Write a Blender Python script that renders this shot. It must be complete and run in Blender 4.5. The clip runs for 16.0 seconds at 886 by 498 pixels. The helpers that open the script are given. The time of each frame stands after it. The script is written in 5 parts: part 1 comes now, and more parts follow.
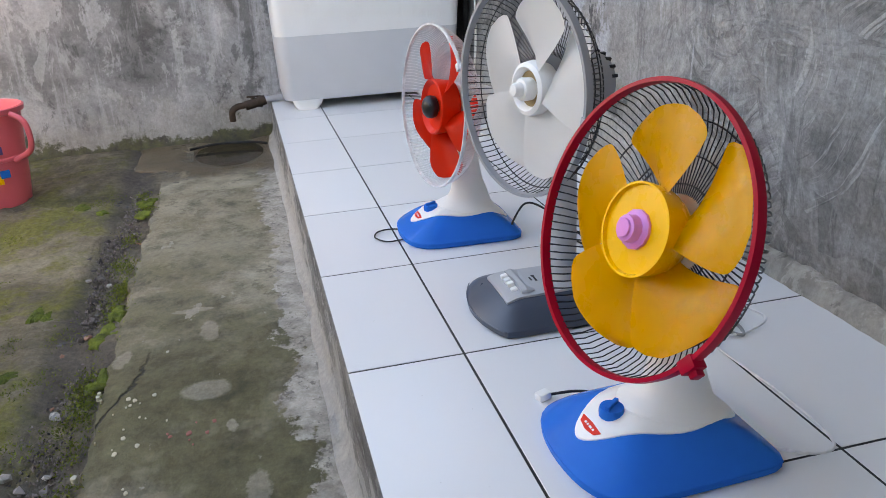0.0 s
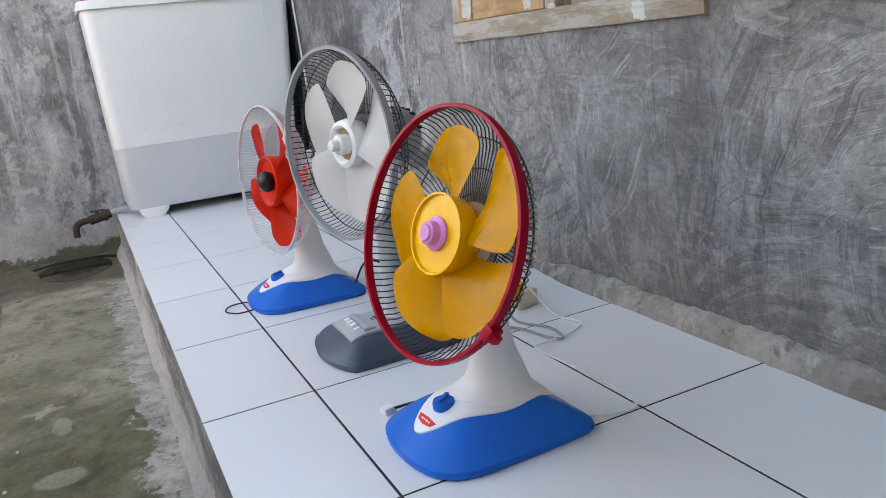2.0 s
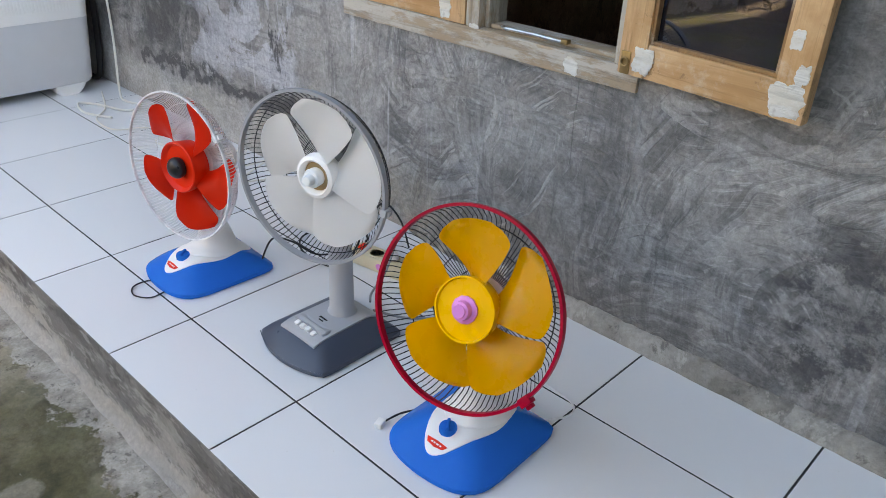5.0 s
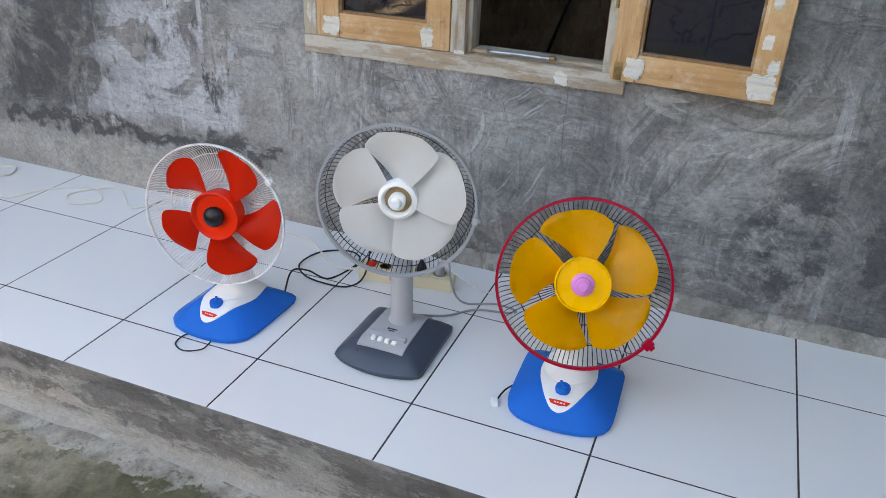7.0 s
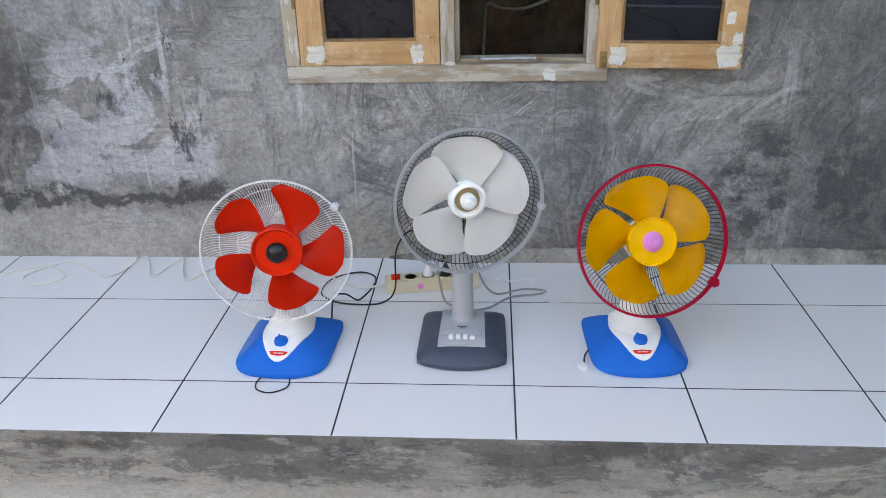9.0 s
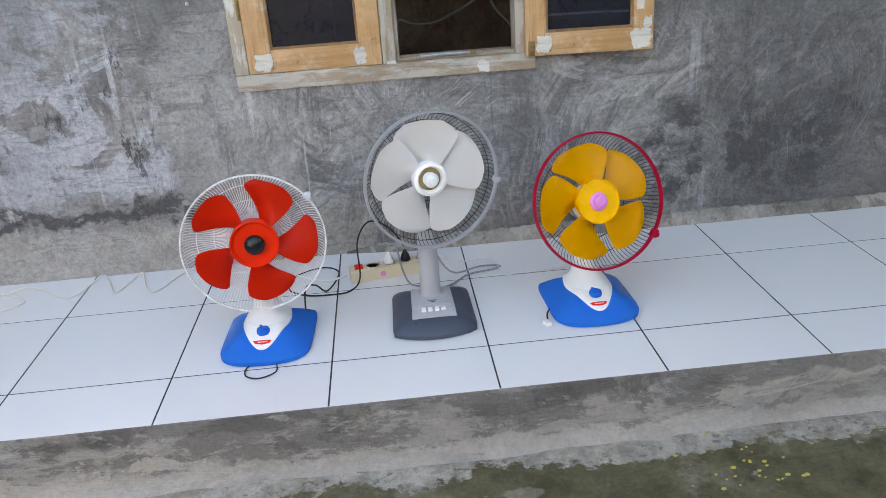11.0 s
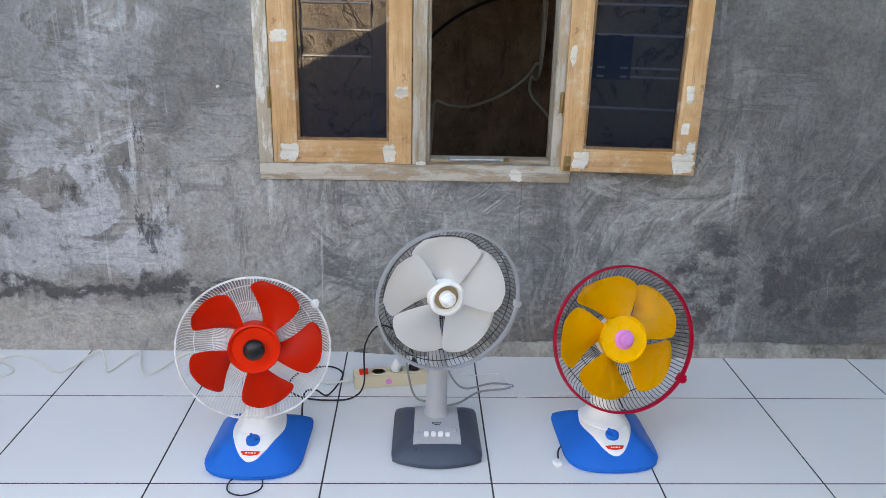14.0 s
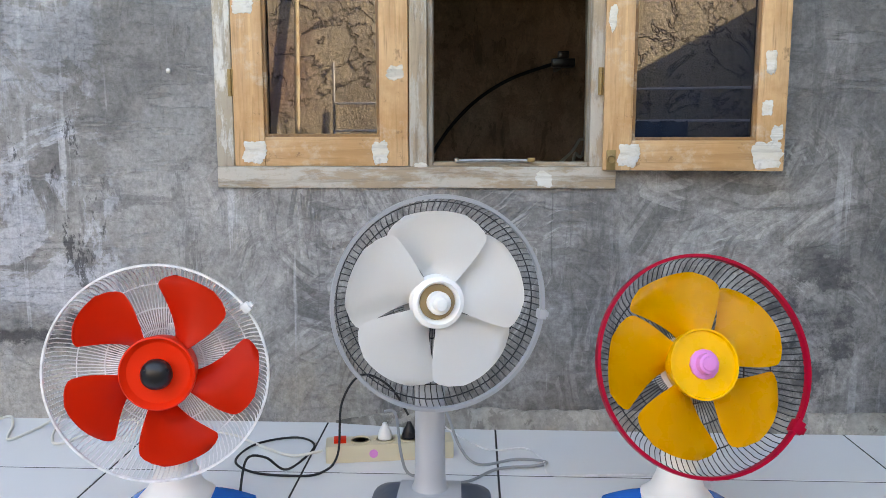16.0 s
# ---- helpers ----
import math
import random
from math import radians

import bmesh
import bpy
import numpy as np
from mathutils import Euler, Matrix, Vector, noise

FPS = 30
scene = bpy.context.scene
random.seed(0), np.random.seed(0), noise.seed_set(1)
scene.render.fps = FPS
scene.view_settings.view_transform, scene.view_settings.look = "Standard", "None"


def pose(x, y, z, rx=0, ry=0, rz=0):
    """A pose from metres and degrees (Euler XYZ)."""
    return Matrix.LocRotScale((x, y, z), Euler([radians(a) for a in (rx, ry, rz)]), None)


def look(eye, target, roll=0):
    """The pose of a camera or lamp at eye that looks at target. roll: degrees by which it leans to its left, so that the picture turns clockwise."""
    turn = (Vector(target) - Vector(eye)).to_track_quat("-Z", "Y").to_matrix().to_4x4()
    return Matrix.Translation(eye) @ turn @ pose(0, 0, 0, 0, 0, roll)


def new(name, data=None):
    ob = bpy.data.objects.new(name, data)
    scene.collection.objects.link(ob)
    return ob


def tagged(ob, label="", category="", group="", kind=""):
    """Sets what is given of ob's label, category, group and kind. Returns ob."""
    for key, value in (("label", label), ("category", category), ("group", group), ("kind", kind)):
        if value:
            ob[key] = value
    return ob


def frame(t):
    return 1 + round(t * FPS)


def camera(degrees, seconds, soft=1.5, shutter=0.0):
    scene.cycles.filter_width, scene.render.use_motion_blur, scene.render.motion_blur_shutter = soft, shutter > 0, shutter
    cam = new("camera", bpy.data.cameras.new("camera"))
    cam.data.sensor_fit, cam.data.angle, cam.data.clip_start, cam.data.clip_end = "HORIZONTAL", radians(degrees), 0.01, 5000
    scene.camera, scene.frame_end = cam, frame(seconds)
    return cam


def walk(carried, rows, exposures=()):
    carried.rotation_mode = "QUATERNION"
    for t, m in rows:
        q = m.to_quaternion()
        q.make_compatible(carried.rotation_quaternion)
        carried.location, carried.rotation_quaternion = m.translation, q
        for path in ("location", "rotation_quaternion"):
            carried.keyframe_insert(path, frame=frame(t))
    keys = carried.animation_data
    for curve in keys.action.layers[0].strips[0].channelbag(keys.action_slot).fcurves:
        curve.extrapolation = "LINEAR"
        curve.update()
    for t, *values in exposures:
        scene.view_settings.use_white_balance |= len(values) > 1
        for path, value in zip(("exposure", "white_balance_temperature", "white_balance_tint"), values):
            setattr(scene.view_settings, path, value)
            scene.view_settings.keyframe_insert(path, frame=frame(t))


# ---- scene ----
cam = camera(60.0, 16.0, 0.75)
PATH = [
    (0, (1.882, -0.289, 0.645), (0.081, 0.146, -0.109), -2.8),
    (0.5, (1.911, -0.265, 0.648), (0.129, 0.185, -0.14), -4.4),
    (1, (1.965, -0.244, 0.619), (0.174, 0.279, -0.1), -6.5),
    (1.5, (2.014, -0.259, 0.591), (0.235, 0.426, -0.015), -6.7),
    (2, (2.052, -0.282, 0.564), (0.289, 0.509, 0.051), -6.7),
    (2.5, (2.048, -0.296, 0.535), (0.294, 0.517, 0.022), -8.7),
    (3, (2.033, -0.305, 0.54), (0.287, 0.528, 0.031), -9.2),
    (3.5, (2.003, -0.346, 0.668), (0.311, 0.529, 0.057), -9.0),
    (4, (1.937, -0.472, 0.859), (0.422, 0.559, 0.057), -4.9),
    (4.5, (1.881, -0.559, 0.962), (0.564, 0.587, -0.014), -1.1),
    (4.7, (1.859, -0.603, 0.991), (0.594, 0.596, 0.01), 0.4),
    (6.8, (1.373, -1.2, 1.08), (0.7, 0.441, 0.156), 3.6),
    (7, (1.328, -1.239, 1.093), (0.701, 0.418, 0.166), 2.4),
    (7.5, (1.19, -1.327, 1.103), (0.702, 0.384, 0.19), 2.0),
    (8, (0.986, -1.369, 1.089), (0.705, 0.398, 0.194), 1.6),
    (8.5, (0.866, -1.406, 1.095), (0.631, 0.365, 0.196), 0.1),
    (8.7, (0.812, -1.445, 1.086), (0.619, 0.338, 0.202), -0.5),
    (10.8, (0.606, -1.694, 1.034), (0.705, 0.135, 0.229), -4.8),
    (11, (0.597, -1.688, 1.021), (0.709, 0.141, 0.219), -4.0),
    (11.5, (0.601, -1.658, 1.037), (0.728, 0.157, 0.208), -1.0),
    (12, (0.595, -1.655, 1.067), (0.741, 0.153, 0.223), 1.6),
    (12.5, (0.596, -1.636, 1.09), (0.739, 0.193, 0.293), 2.8),
    (13, (0.602, -1.616, 1.136), (0.743, 0.221, 0.357), 4.2),
    (13.5, (0.616, -1.615, 1.153), (0.736, 0.251, 0.443), 3.4),
    (14, (0.617, -1.527, 1.117), (0.685, 0.361, 0.46), 1.3),
    (14.5, (0.623, -1.357, 1.05), (0.668, 0.53, 0.39), 1.1),
    (15, (0.654, -1.223, 0.985), (0.677, 0.675, 0.356), 1.0),
    (15.5, (0.73, -1.136, 0.875), (0.68, 0.792, 0.347), 0.6),
    (16, (0.749, -1.076, 0.668), (0.667, 0.903, 0.391), -0.0),
]
EXPOSURES = [(0.0, 3.29, 8750, 15), (4.5, 3.22, 8700, 13), (7.0, 3.23, 8500, 12), (10.8, 3.29, 8600, 13), (13.5, 3.29, 8550, 13), (14.5, 3.25, 8550, 13), (15.2, 3.37, 8600, 13), (16.0, 3.46, 8700, 13)]  # seconds, stops, kelvin, tint
walk(cam, [(t, look(eye, target, roll)) for t, eye, target, roll in PATH], EXPOSURES)

# ---- world, sun, exposure ----
SUN_EL, SUN_ROT = radians(25.7), radians(66)
world = bpy.data.worlds.new("sky")
scene.world = world
world.use_nodes = True
sky = world.node_tree.nodes.new("ShaderNodeTexSky")
sky.sky_type, sky.sun_disc = "NISHITA", False
sky.sun_elevation, sky.sun_rotation = SUN_EL, SUN_ROT
bg = world.node_tree.nodes["Background"]
world.node_tree.links.new(sky.outputs[0], bg.inputs[0])
bg.inputs[1].default_value = 0.15
lamp = bpy.data.lights.new("sun", "SUN")
lamp.energy, lamp.angle, lamp.color = 5.0, radians(0.5), (1.0, 0.95, 0.86)
sun = new("sun", lamp)
sun.matrix_world = look((math.sin(SUN_ROT) * 8 * math.cos(SUN_EL), math.cos(SUN_ROT) * 8 * math.cos(SUN_EL), 8 * math.sin(SUN_EL)), (0, 0, 0))


# ---- material tools ----
class Mat:
    """A node material with short calls for the usual nodes."""

    def __init__(self, name, rough=0.5, metal=0.0, color=(0.5, 0.5, 0.5)):
        self.m = bpy.data.materials.new(name)
        self.m.use_nodes = True
        self.nt = self.m.node_tree
        self.bsdf = self.nt.nodes["Principled BSDF"]
        self.put("Roughness", rough)
        self.put("Metallic", metal)
        self.put("Base Color", (*color, 1))
        self._co = None

    def node(self, kind, **props):
        n = self.nt.nodes.new("ShaderNode" + kind)
        for k, v in props.items():
            if k == "operation":
                n.operation = v
            elif k == "data_type":
                n.data_type = v
            elif k == "blend_type":
                n.blend_type = v
            elif k == "feature":
                n.feature = v
        return n

    def feed(self, socket, v):
        if isinstance(v, bpy.types.NodeSocket):
            self.nt.links.new(v, socket)
        else:
            socket.default_value = v

    def put(self, name, v):
        self.feed(self.bsdf.inputs[name], v)

    @property
    def co(self):
        if self._co is None:
            self._co = self.node("TexCoord").outputs["Object"]
        return self._co

    def at(self, loc=(0, 0, 0), scale=(1, 1, 1), rot=(0, 0, 0), src=None):
        n = self.node("Mapping")
        self.feed(n.inputs["Vector"], src or self.co)
        n.inputs["Location"].default_value = loc
        n.inputs["Rotation"].default_value = [radians(a) for a in rot]
        n.inputs["Scale"].default_value = scale
        return n.outputs[0]

    def noise(self, scale, detail=4.0, rough=0.55, vec=None, dist=0.0):
        n = self.node("TexNoise")
        self.feed(n.inputs["Vector"], vec or self.co)
        n.inputs["Scale"].default_value, n.inputs["Detail"].default_value = scale, detail
        n.inputs["Roughness"].default_value, n.inputs["Distortion"].default_value = rough, dist
        return n.outputs["Fac"]

    def wander(self, scale, detail=4.0, rough=0.55):
        n = self.node("TexNoise")
        self.feed(n.inputs["Vector"], self.co)
        n.inputs["Scale"].default_value, n.inputs["Detail"].default_value = scale, detail
        n.inputs["Roughness"].default_value = rough
        return n.outputs["Color"]

    def step(self, v, lo, hi, a=0.0, b=1.0):
        n = self.node("MapRange")
        self.feed(n.inputs["Value"], v)
        for k, x in (("From Min", lo), ("From Max", hi), ("To Min", a), ("To Max", b)):
            n.inputs[k].default_value = x
        return n.outputs[0]

    def op(self, kind, a, b=0.0):
        n = self.node("Math", operation=kind)
        self.feed(n.inputs[0], a)
        self.feed(n.inputs[1], b)
        return n.outputs[0]

    def mul(self, a, b):
        return self.op("MULTIPLY", a, b)

    def add(self, a, b):
        return self.op("ADD", a, b)

    def mix(self, f, a, b, blend="MIX"):
        n = self.node("Mix", data_type="RGBA", blend_type=blend)
        self.feed(n.inputs[0], f)
        for s, v in ((n.inputs[6], a), (n.inputs[7], b)):
            self.feed(s, (*v, 1) if isinstance(v, tuple) and len(v) == 3 else v)
        return n.outputs[2]

    def axis(self, k):
        n = self.node("SeparateXYZ")
        self.feed(n.inputs[0], self.co)
        return n.outputs[k]

    def patch(self, x0, x1, z0, z1, soft=0.08, rag=0.12, scale=7.0, axes=(0, 2)):
        """A ragged patch of the plane, 1 inside and 0 outside."""
        wob = self.mul(self.add(self.noise(scale, 5, 0.65), -0.5), rag * 2)
        u, v = self.add(self.axis(axes[0]), wob), self.add(self.axis(axes[1]), wob)
        a = self.mul(self.step(u, x0 - soft, x0 + soft), self.step(u, x1 + soft, x1 - soft))
        b = self.mul(self.step(v, z0 - soft, z0 + soft), self.step(v, z1 + soft, z1 - soft))
        return self.mul(a, b)

    def bump(self, h, strength=0.3, dist=0.005):
        n = self.node("Bump")
        n.inputs["Strength"].default_value, n.inputs["Distance"].default_value = strength, dist
        self.feed(n.inputs["Height"], h)
        self.put("Normal", n.outputs[0])
        return self

    def strokes(self, scale, shift, reach, fine):
        """Streaks laid in short curved sweeps, each sweep with its own direction."""
        src = self.at(shift, (1, 0, 1))
        bend = self.node("TexNoise")
        self.feed(bend.inputs["Vector"], src)
        bend.inputs["Scale"].default_value = 5.0
        warped = self.mix(0.07, src, bend.outputs["Color"], "ADD")
        cell = self.node("TexVoronoi")
        self.feed(cell.inputs["Vector"], warped)
        cell.inputs["Scale"].default_value = scale
        local = self.node("VectorMath", operation="SUBTRACT")
        self.feed(local.inputs[0], warped)
        self.feed(local.inputs[1], cell.outputs["Position"])
        at = self.node("SeparateXYZ")
        self.feed(at.inputs[0], local.outputs[0])
        tint = self.node("SeparateColor")
        self.feed(tint.inputs[0], cell.outputs["Color"])
        turn = self.mul(tint.outputs[0], 6.283)
        u = self.add(at.outputs[0], self.mul(self.op("COSINE", turn), reach))
        v = self.add(at.outputs[2], self.mul(self.op("SINE", turn), reach))
        r = self.op("SQRT", self.add(self.mul(u, u), self.mul(v, v)))
        th = self.op("ARCTAN2", v, u)
        vec = self.node("CombineXYZ")
        self.feed(vec.inputs[0], self.mul(r, fine))
        self.feed(vec.inputs[1], self.mul(th, reach * fine / 11))
        self.feed(vec.inputs[2], self.mul(tint.outputs[1], 40))
        return self.noise(1.0, 4, 0.6, vec.outputs[0]), tint.outputs[2]

    def random(self):
        return self.node("ObjectInfo").outputs["Random"]


def plastic(name, color, rough=0.35, var=0.12, spec=0.4):
    """Moulded plastic with slight dust and scuffs."""
    m = Mat(name, rough)
    dark = tuple(c * (1 - var * 0.6) for c in color)
    m.put("Base Color", m.mix(m.step(m.noise(9, 3, 0.5), 0.3, 0.7), dark, color))
    m.put("Specular IOR Level", spec)
    m.put("Roughness", m.step(m.noise(30, 4), 0.3, 0.7, rough * 0.85, min(1, rough * 1.25)))
    return m.bump(m.noise(160, 2), 0.02, 0.0006).m


def metal(name, color, rough=0.4, metallic=0.8):
    m = Mat(name, rough, metallic)
    m.put("Base Color", m.mix(m.step(m.noise(40, 5), 0.4, 0.65), tuple(c * 0.75 for c in color), color))
    return m.bump(m.noise(150, 3), 0.06, 0.001).m


def make_house_cement():
    m = Mat("trowelled_cement", 0.8)
    big = m.noise(1.5, 6, 0.6, dist=0.4)
    col = m.mix(m.step(big, 0.38, 0.62), (0.162, 0.155, 0.147), (0.291, 0.281, 0.268))
    mott = m.noise(7, 7, 0.68, dist=0.3)
    col = m.mix(m.mul(m.step(mott, 0.5, 0.62), 0.5), col, (0.38, 0.378, 0.375))
    col = m.mix(m.mul(m.step(mott, 0.48, 0.36), 0.55), col, (0.080, 0.080, 0.081))
    # trowel sweeps, crossing each other, strongest below the window
    zone = m.patch(0.20, 2.5, 0.02, 0.72, 0.14, 0.24, 3)
    zone = m.add(m.mul(zone, 0.88), 0.12)
    one, pick1 = m.strokes(3.0, (2.2, 0, 1.1), 0.24, 46)
    two, pick2 = m.strokes(4.2, (7.3, 0, 4.6), 0.19, 62)
    arcs = m.op("MAXIMUM", m.mul(m.step(one, 0.53, 0.60), m.step(pick1, 0.25, 0.6, 0.15, 1)), m.mul(m.step(two, 0.56, 0.62), m.step(pick2, 0.4, 0.7)))
    cuts = m.op("MAXIMUM", m.mul(m.step(one, 0.44, 0.36), m.step(pick1, 0.25, 0.6, 0.2, 1)), m.mul(m.step(two, 0.41, 0.35), 0.7))
    wide, pick3 = m.strokes(2.1, (5.1, 0, 8.2), 0.30, 30)
    arcs = m.op("MAXIMUM", arcs, m.mul(m.step(wide, 0.54, 0.60), m.step(pick3, 0.3, 0.6, 0.2, 0.6)))
    cuts = m.op("MAXIMUM", cuts, m.mul(m.step(wide, 0.45, 0.405), m.step(pick3, 0.3, 0.6, 0.3, 1)))
    broken = m.step(m.noise(9, 6, 0.7), 0.34, 0.50, 0.1, 1)
    arcs, cuts = m.mul(m.mul(arcs, broken), zone), m.mul(m.mul(cuts, broken), zone)
    col = m.mix(m.mul(arcs, 0.62), col, (0.467, 0.455, 0.438))
    col = m.mix(m.mul(cuts, 0.54), col, (0.085, 0.082, 0.078))
    # flat trowel drags below the window
    drag = m.step(m.noise(11, 6, 0.7, m.at(scale=(0.55, 1, 3.2), rot=(0, 14, 0)), 0.6), 0.54, 0.64)
    drag = m.mul(drag, m.patch(0.35, 1.55, 0.06, 0.52, 0.1, 0.16, 4))
    col = m.mix(m.mul(drag, 0.30), col, (0.38, 0.38, 0.385))
    # smears dragged by the trowel, level on one side and upright on the other
    flat = m.noise(5.5, 9, 0.72, m.at((3, 0, 5), (0.55, 1, 2.6)), 0.3)
    tall = m.noise(5.0, 9, 0.72, m.at((8, 0, 2), (2.6, 1, 0.42)), 0.3)
    pick = m.step(m.noise(1.6, 3, 0.5, m.at((2, 0, 9))), 0.47, 0.53)
    light = m.op("MAXIMUM", m.mul(m.step(flat, 0.545, 0.575), pick), m.mul(m.step(tall, 0.57, 0.61), 0.7))
    shade_ = m.op("MAXIMUM", m.mul(m.step(flat, 0.43, 0.40), pick), m.step(tall, 0.42, 0.39))
    col = m.mix(m.mul(light, 0.30), col, (0.408, 0.40, 0.392))
    col = m.mix(m.mul(shade_, 0.42), col, (0.085, 0.085, 0.087))
    where = m.step(m.noise(2.0, 4), 0.44, 0.56)
    thin = m.mul(m.step(m.noise(11, 5, 0.6, m.at(scale=(2.6, 1, 0.10))), 0.61, 0.645), where)
    col = m.mix(m.mul(thin, 0.60), col, (0.52, 0.52, 0.53))
    # whitewash, bare plaster and stains
    lime = m.mul(m.patch(-0.70, -0.10, 0.26, 1.05, 0.02, 0.10, 6), m.step(m.noise(5, 8, 0.68, m.at(scale=(0.8, 1, 1.0), rot=(0, 35, 0)), 0.6), 0.475, 0.505))
    col = m.mix(m.mul(lime, 0.58), col, (0.50, 0.515, 0.56))
    foot = m.patch(-3.0, 0.14, -0.2, 0.155, 0.025, 0.12, 7)
    col = m.mix(m.mul(foot, 0.88), col, m.mix(m.step(mott, 0.35, 0.65), (0.31, 0.295, 0.27), (0.45, 0.435, 0.41)))
    soot = m.mul(m.patch(-1.1, 0.02, 0.175, 0.235, 0.012, 0.13, 10), m.step(m.noise(12, 9, 0.76, m.at(scale=(0.7, 1, 1.2))), 0.42, 0.46))
    nick = m.mul(m.patch(-0.42, -0.10, 0.26, 0.72, 0.05, 0.2, 8), m.step(m.noise(11, 9, 0.76, m.at((4, 0, 2), (1.5, 1, 0.6), (0, 32, 0))), 0.57, 0.60))
    soot2 = m.mul(m.patch(-1.9, -0.62, 0.24, 1.3, 0.1, 0.3, 6), m.step(m.noise(5, 9, 0.72, None, 0.5), 0.44, 0.56))
    damp = m.mul(m.patch(1.42, 2.1, 0.08, 0.42, 0.07, 0.22, 6), m.step(m.noise(8, 9, 0.76), 0.44, 0.52))
    dark = m.op("MAXIMUM", m.op("MAXIMUM", soot, nick), m.op("MAXIMUM", soot2, damp))
    col = m.mix(m.mul(dark, 0.82), col, (0.042, 0.042, 0.045))
    # broad mottled darkening over the wall's right side, all the way up further right
    right_dark = m.mul(m.op("MAXIMUM", m.patch(1.58, 3.4, -0.1, 2.2, 0.12, 0.25, 3), m.patch(1.30, 3.4, 0.62, 2.2, 0.12, 0.25, 3)), m.step(m.noise(3.2, 6, 0.65), 0.26, 0.48))
    col = m.mix(m.mul(right_dark, 0.62), col, (0.075, 0.075, 0.078))
    # mottled darkening of the upper left, tuned to its overall tone
    upper = m.mul(m.patch(-2.0, 0.16, 0.70, 2.2, 0.1, 0.26, 3), m.step(m.noise(2.6, 7, 0.68, m.at((5, 0, 3))), 0.30, 0.52))
    col = m.mix(m.mul(upper, 0.62), col, (0.092, 0.090, 0.087))
    ochre = m.mul(m.patch(0.30, 0.52, 0.02, 0.2, 0.05, 0.12, 7), m.step(mott, 0.4, 0.6))
    col = m.mix(m.mul(ochre, 0.5), col, (0.30, 0.25, 0.17))
    line = m.op("ABSOLUTE", m.add(m.add(m.axis(0), -0.926), m.mul(m.add(m.noise(9, 4), -0.5), 0.02)))
    line = m.mul(m.step(line, 0.0022, 0.0012), m.mul(m.step(m.axis(2), 0.36, 0.37), m.step(m.axis(2), 0.56, 0.55)))
    col = m.mix(m.mul(line, 0.4), col, (0.05, 0.05, 0.05))
    grain = m.noise(95, 6, 0.72)
    col = m.mix(0.62, col, m.mix(m.step(grain, 0.3, 0.7), (0.25, 0.25, 0.25), (0.75, 0.75, 0.75)), "OVERLAY")
    m.put("Base Color", col)
    m.put("Roughness", m.step(big, 0.3, 0.7, 0.55, 0.85))
    h = m.add(m.add(m.mul(m.add(arcs, m.mul(cuts, -1.0)), 0.6), m.mul(light, 0.5)), m.add(m.mul(grain, 0.35), m.add(m.mul(mott, 0.8), m.mul(flat, 0.8))))
    return m.bump(h, 0.6, 0.007).m


def make_rough_cement(name, lo, hi, moss=0.0, streak=0.5, blots=0.65):
    m = Mat(name, 0.9)
    big = m.noise(2.1, 7, 0.64, dist=0.6)
    col = m.mix(m.step(big, 0.40, 0.60), lo, hi)
    mott = m.noise(8, 7, 0.7, dist=0.3)
    col = m.mix(m.mul(m.step(mott, 0.5, 0.66), 0.4), col, tuple(min(0.8, c * 1.35) for c in hi))
    col = m.mix(m.mul(m.step(mott, 0.48, 0.34), 0.45), col, tuple(c * 0.55 for c in lo))
    crisp = m.noise(4.5, 9, 0.74, m.at((1, 1, 4), (1.6, 1.6, 0.8)), 0.4)
    col = m.mix(m.mul(m.step(crisp, 0.535, 0.56), 0.38), col, tuple(min(0.8, c * 1.5) for c in hi))
    col = m.mix(m.mul(m.step(crisp, 0.44, 0.40), 0.6), col, tuple(c * 0.42 for c in lo))
    runs = m.step(m.noise(6, 7, 0.7, m.at(scale=(1.8, 1.8, 0.16))), 0.53, 0.60)
    col = m.mix(m.mul(runs, streak), col, (0.50, 0.50, 0.51))
    if blots:
        blot = m.mul(m.step(m.noise(5.5, 7, 0.72), 0.54, 0.62), m.step(m.noise(1.3, 3), 0.42, 0.6))
        col = m.mix(m.mul(blot, blots), col, (0.055, 0.055, 0.053))
    if moss:
        edge = m.add(m.axis(2), m.mul(m.add(m.noise(5, 6, 0.7), -0.5), 0.5))
        col = m.mix(m.mul(m.step(edge, 0.03, -0.05), 0.6), col, (0.40, 0.38, 0.34))
        rim = m.add(m.axis(2), m.mul(m.add(m.noise(9, 8, 0.74, m.at((2, 5, 1))), -0.5), 0.22))
        low = m.op("MAXIMUM", m.step(rim, -0.128, -0.142), m.mul(m.step(edge, -0.04, -0.10), m.step(m.noise(3.4, 7, 0.7), 0.54, 0.60)))
        col = m.mix(m.mul(low, moss), col, m.mix(m.step(m.noise(20, 5, 0.7), 0.35, 0.65), (0.028, 0.026, 0.016), (0.105, 0.11, 0.028)))
    grain = m.noise(75, 6, 0.72)
    col = m.mix(0.5, col, m.mix(m.step(grain, 0.3, 0.7), (0.30, 0.30, 0.30), (0.70, 0.70, 0.70)), "OVERLAY")
    m.put("Base Color", col)
    return m.bump(m.add(m.mul(grain, 0.4), mott), 0.7, 0.010).m


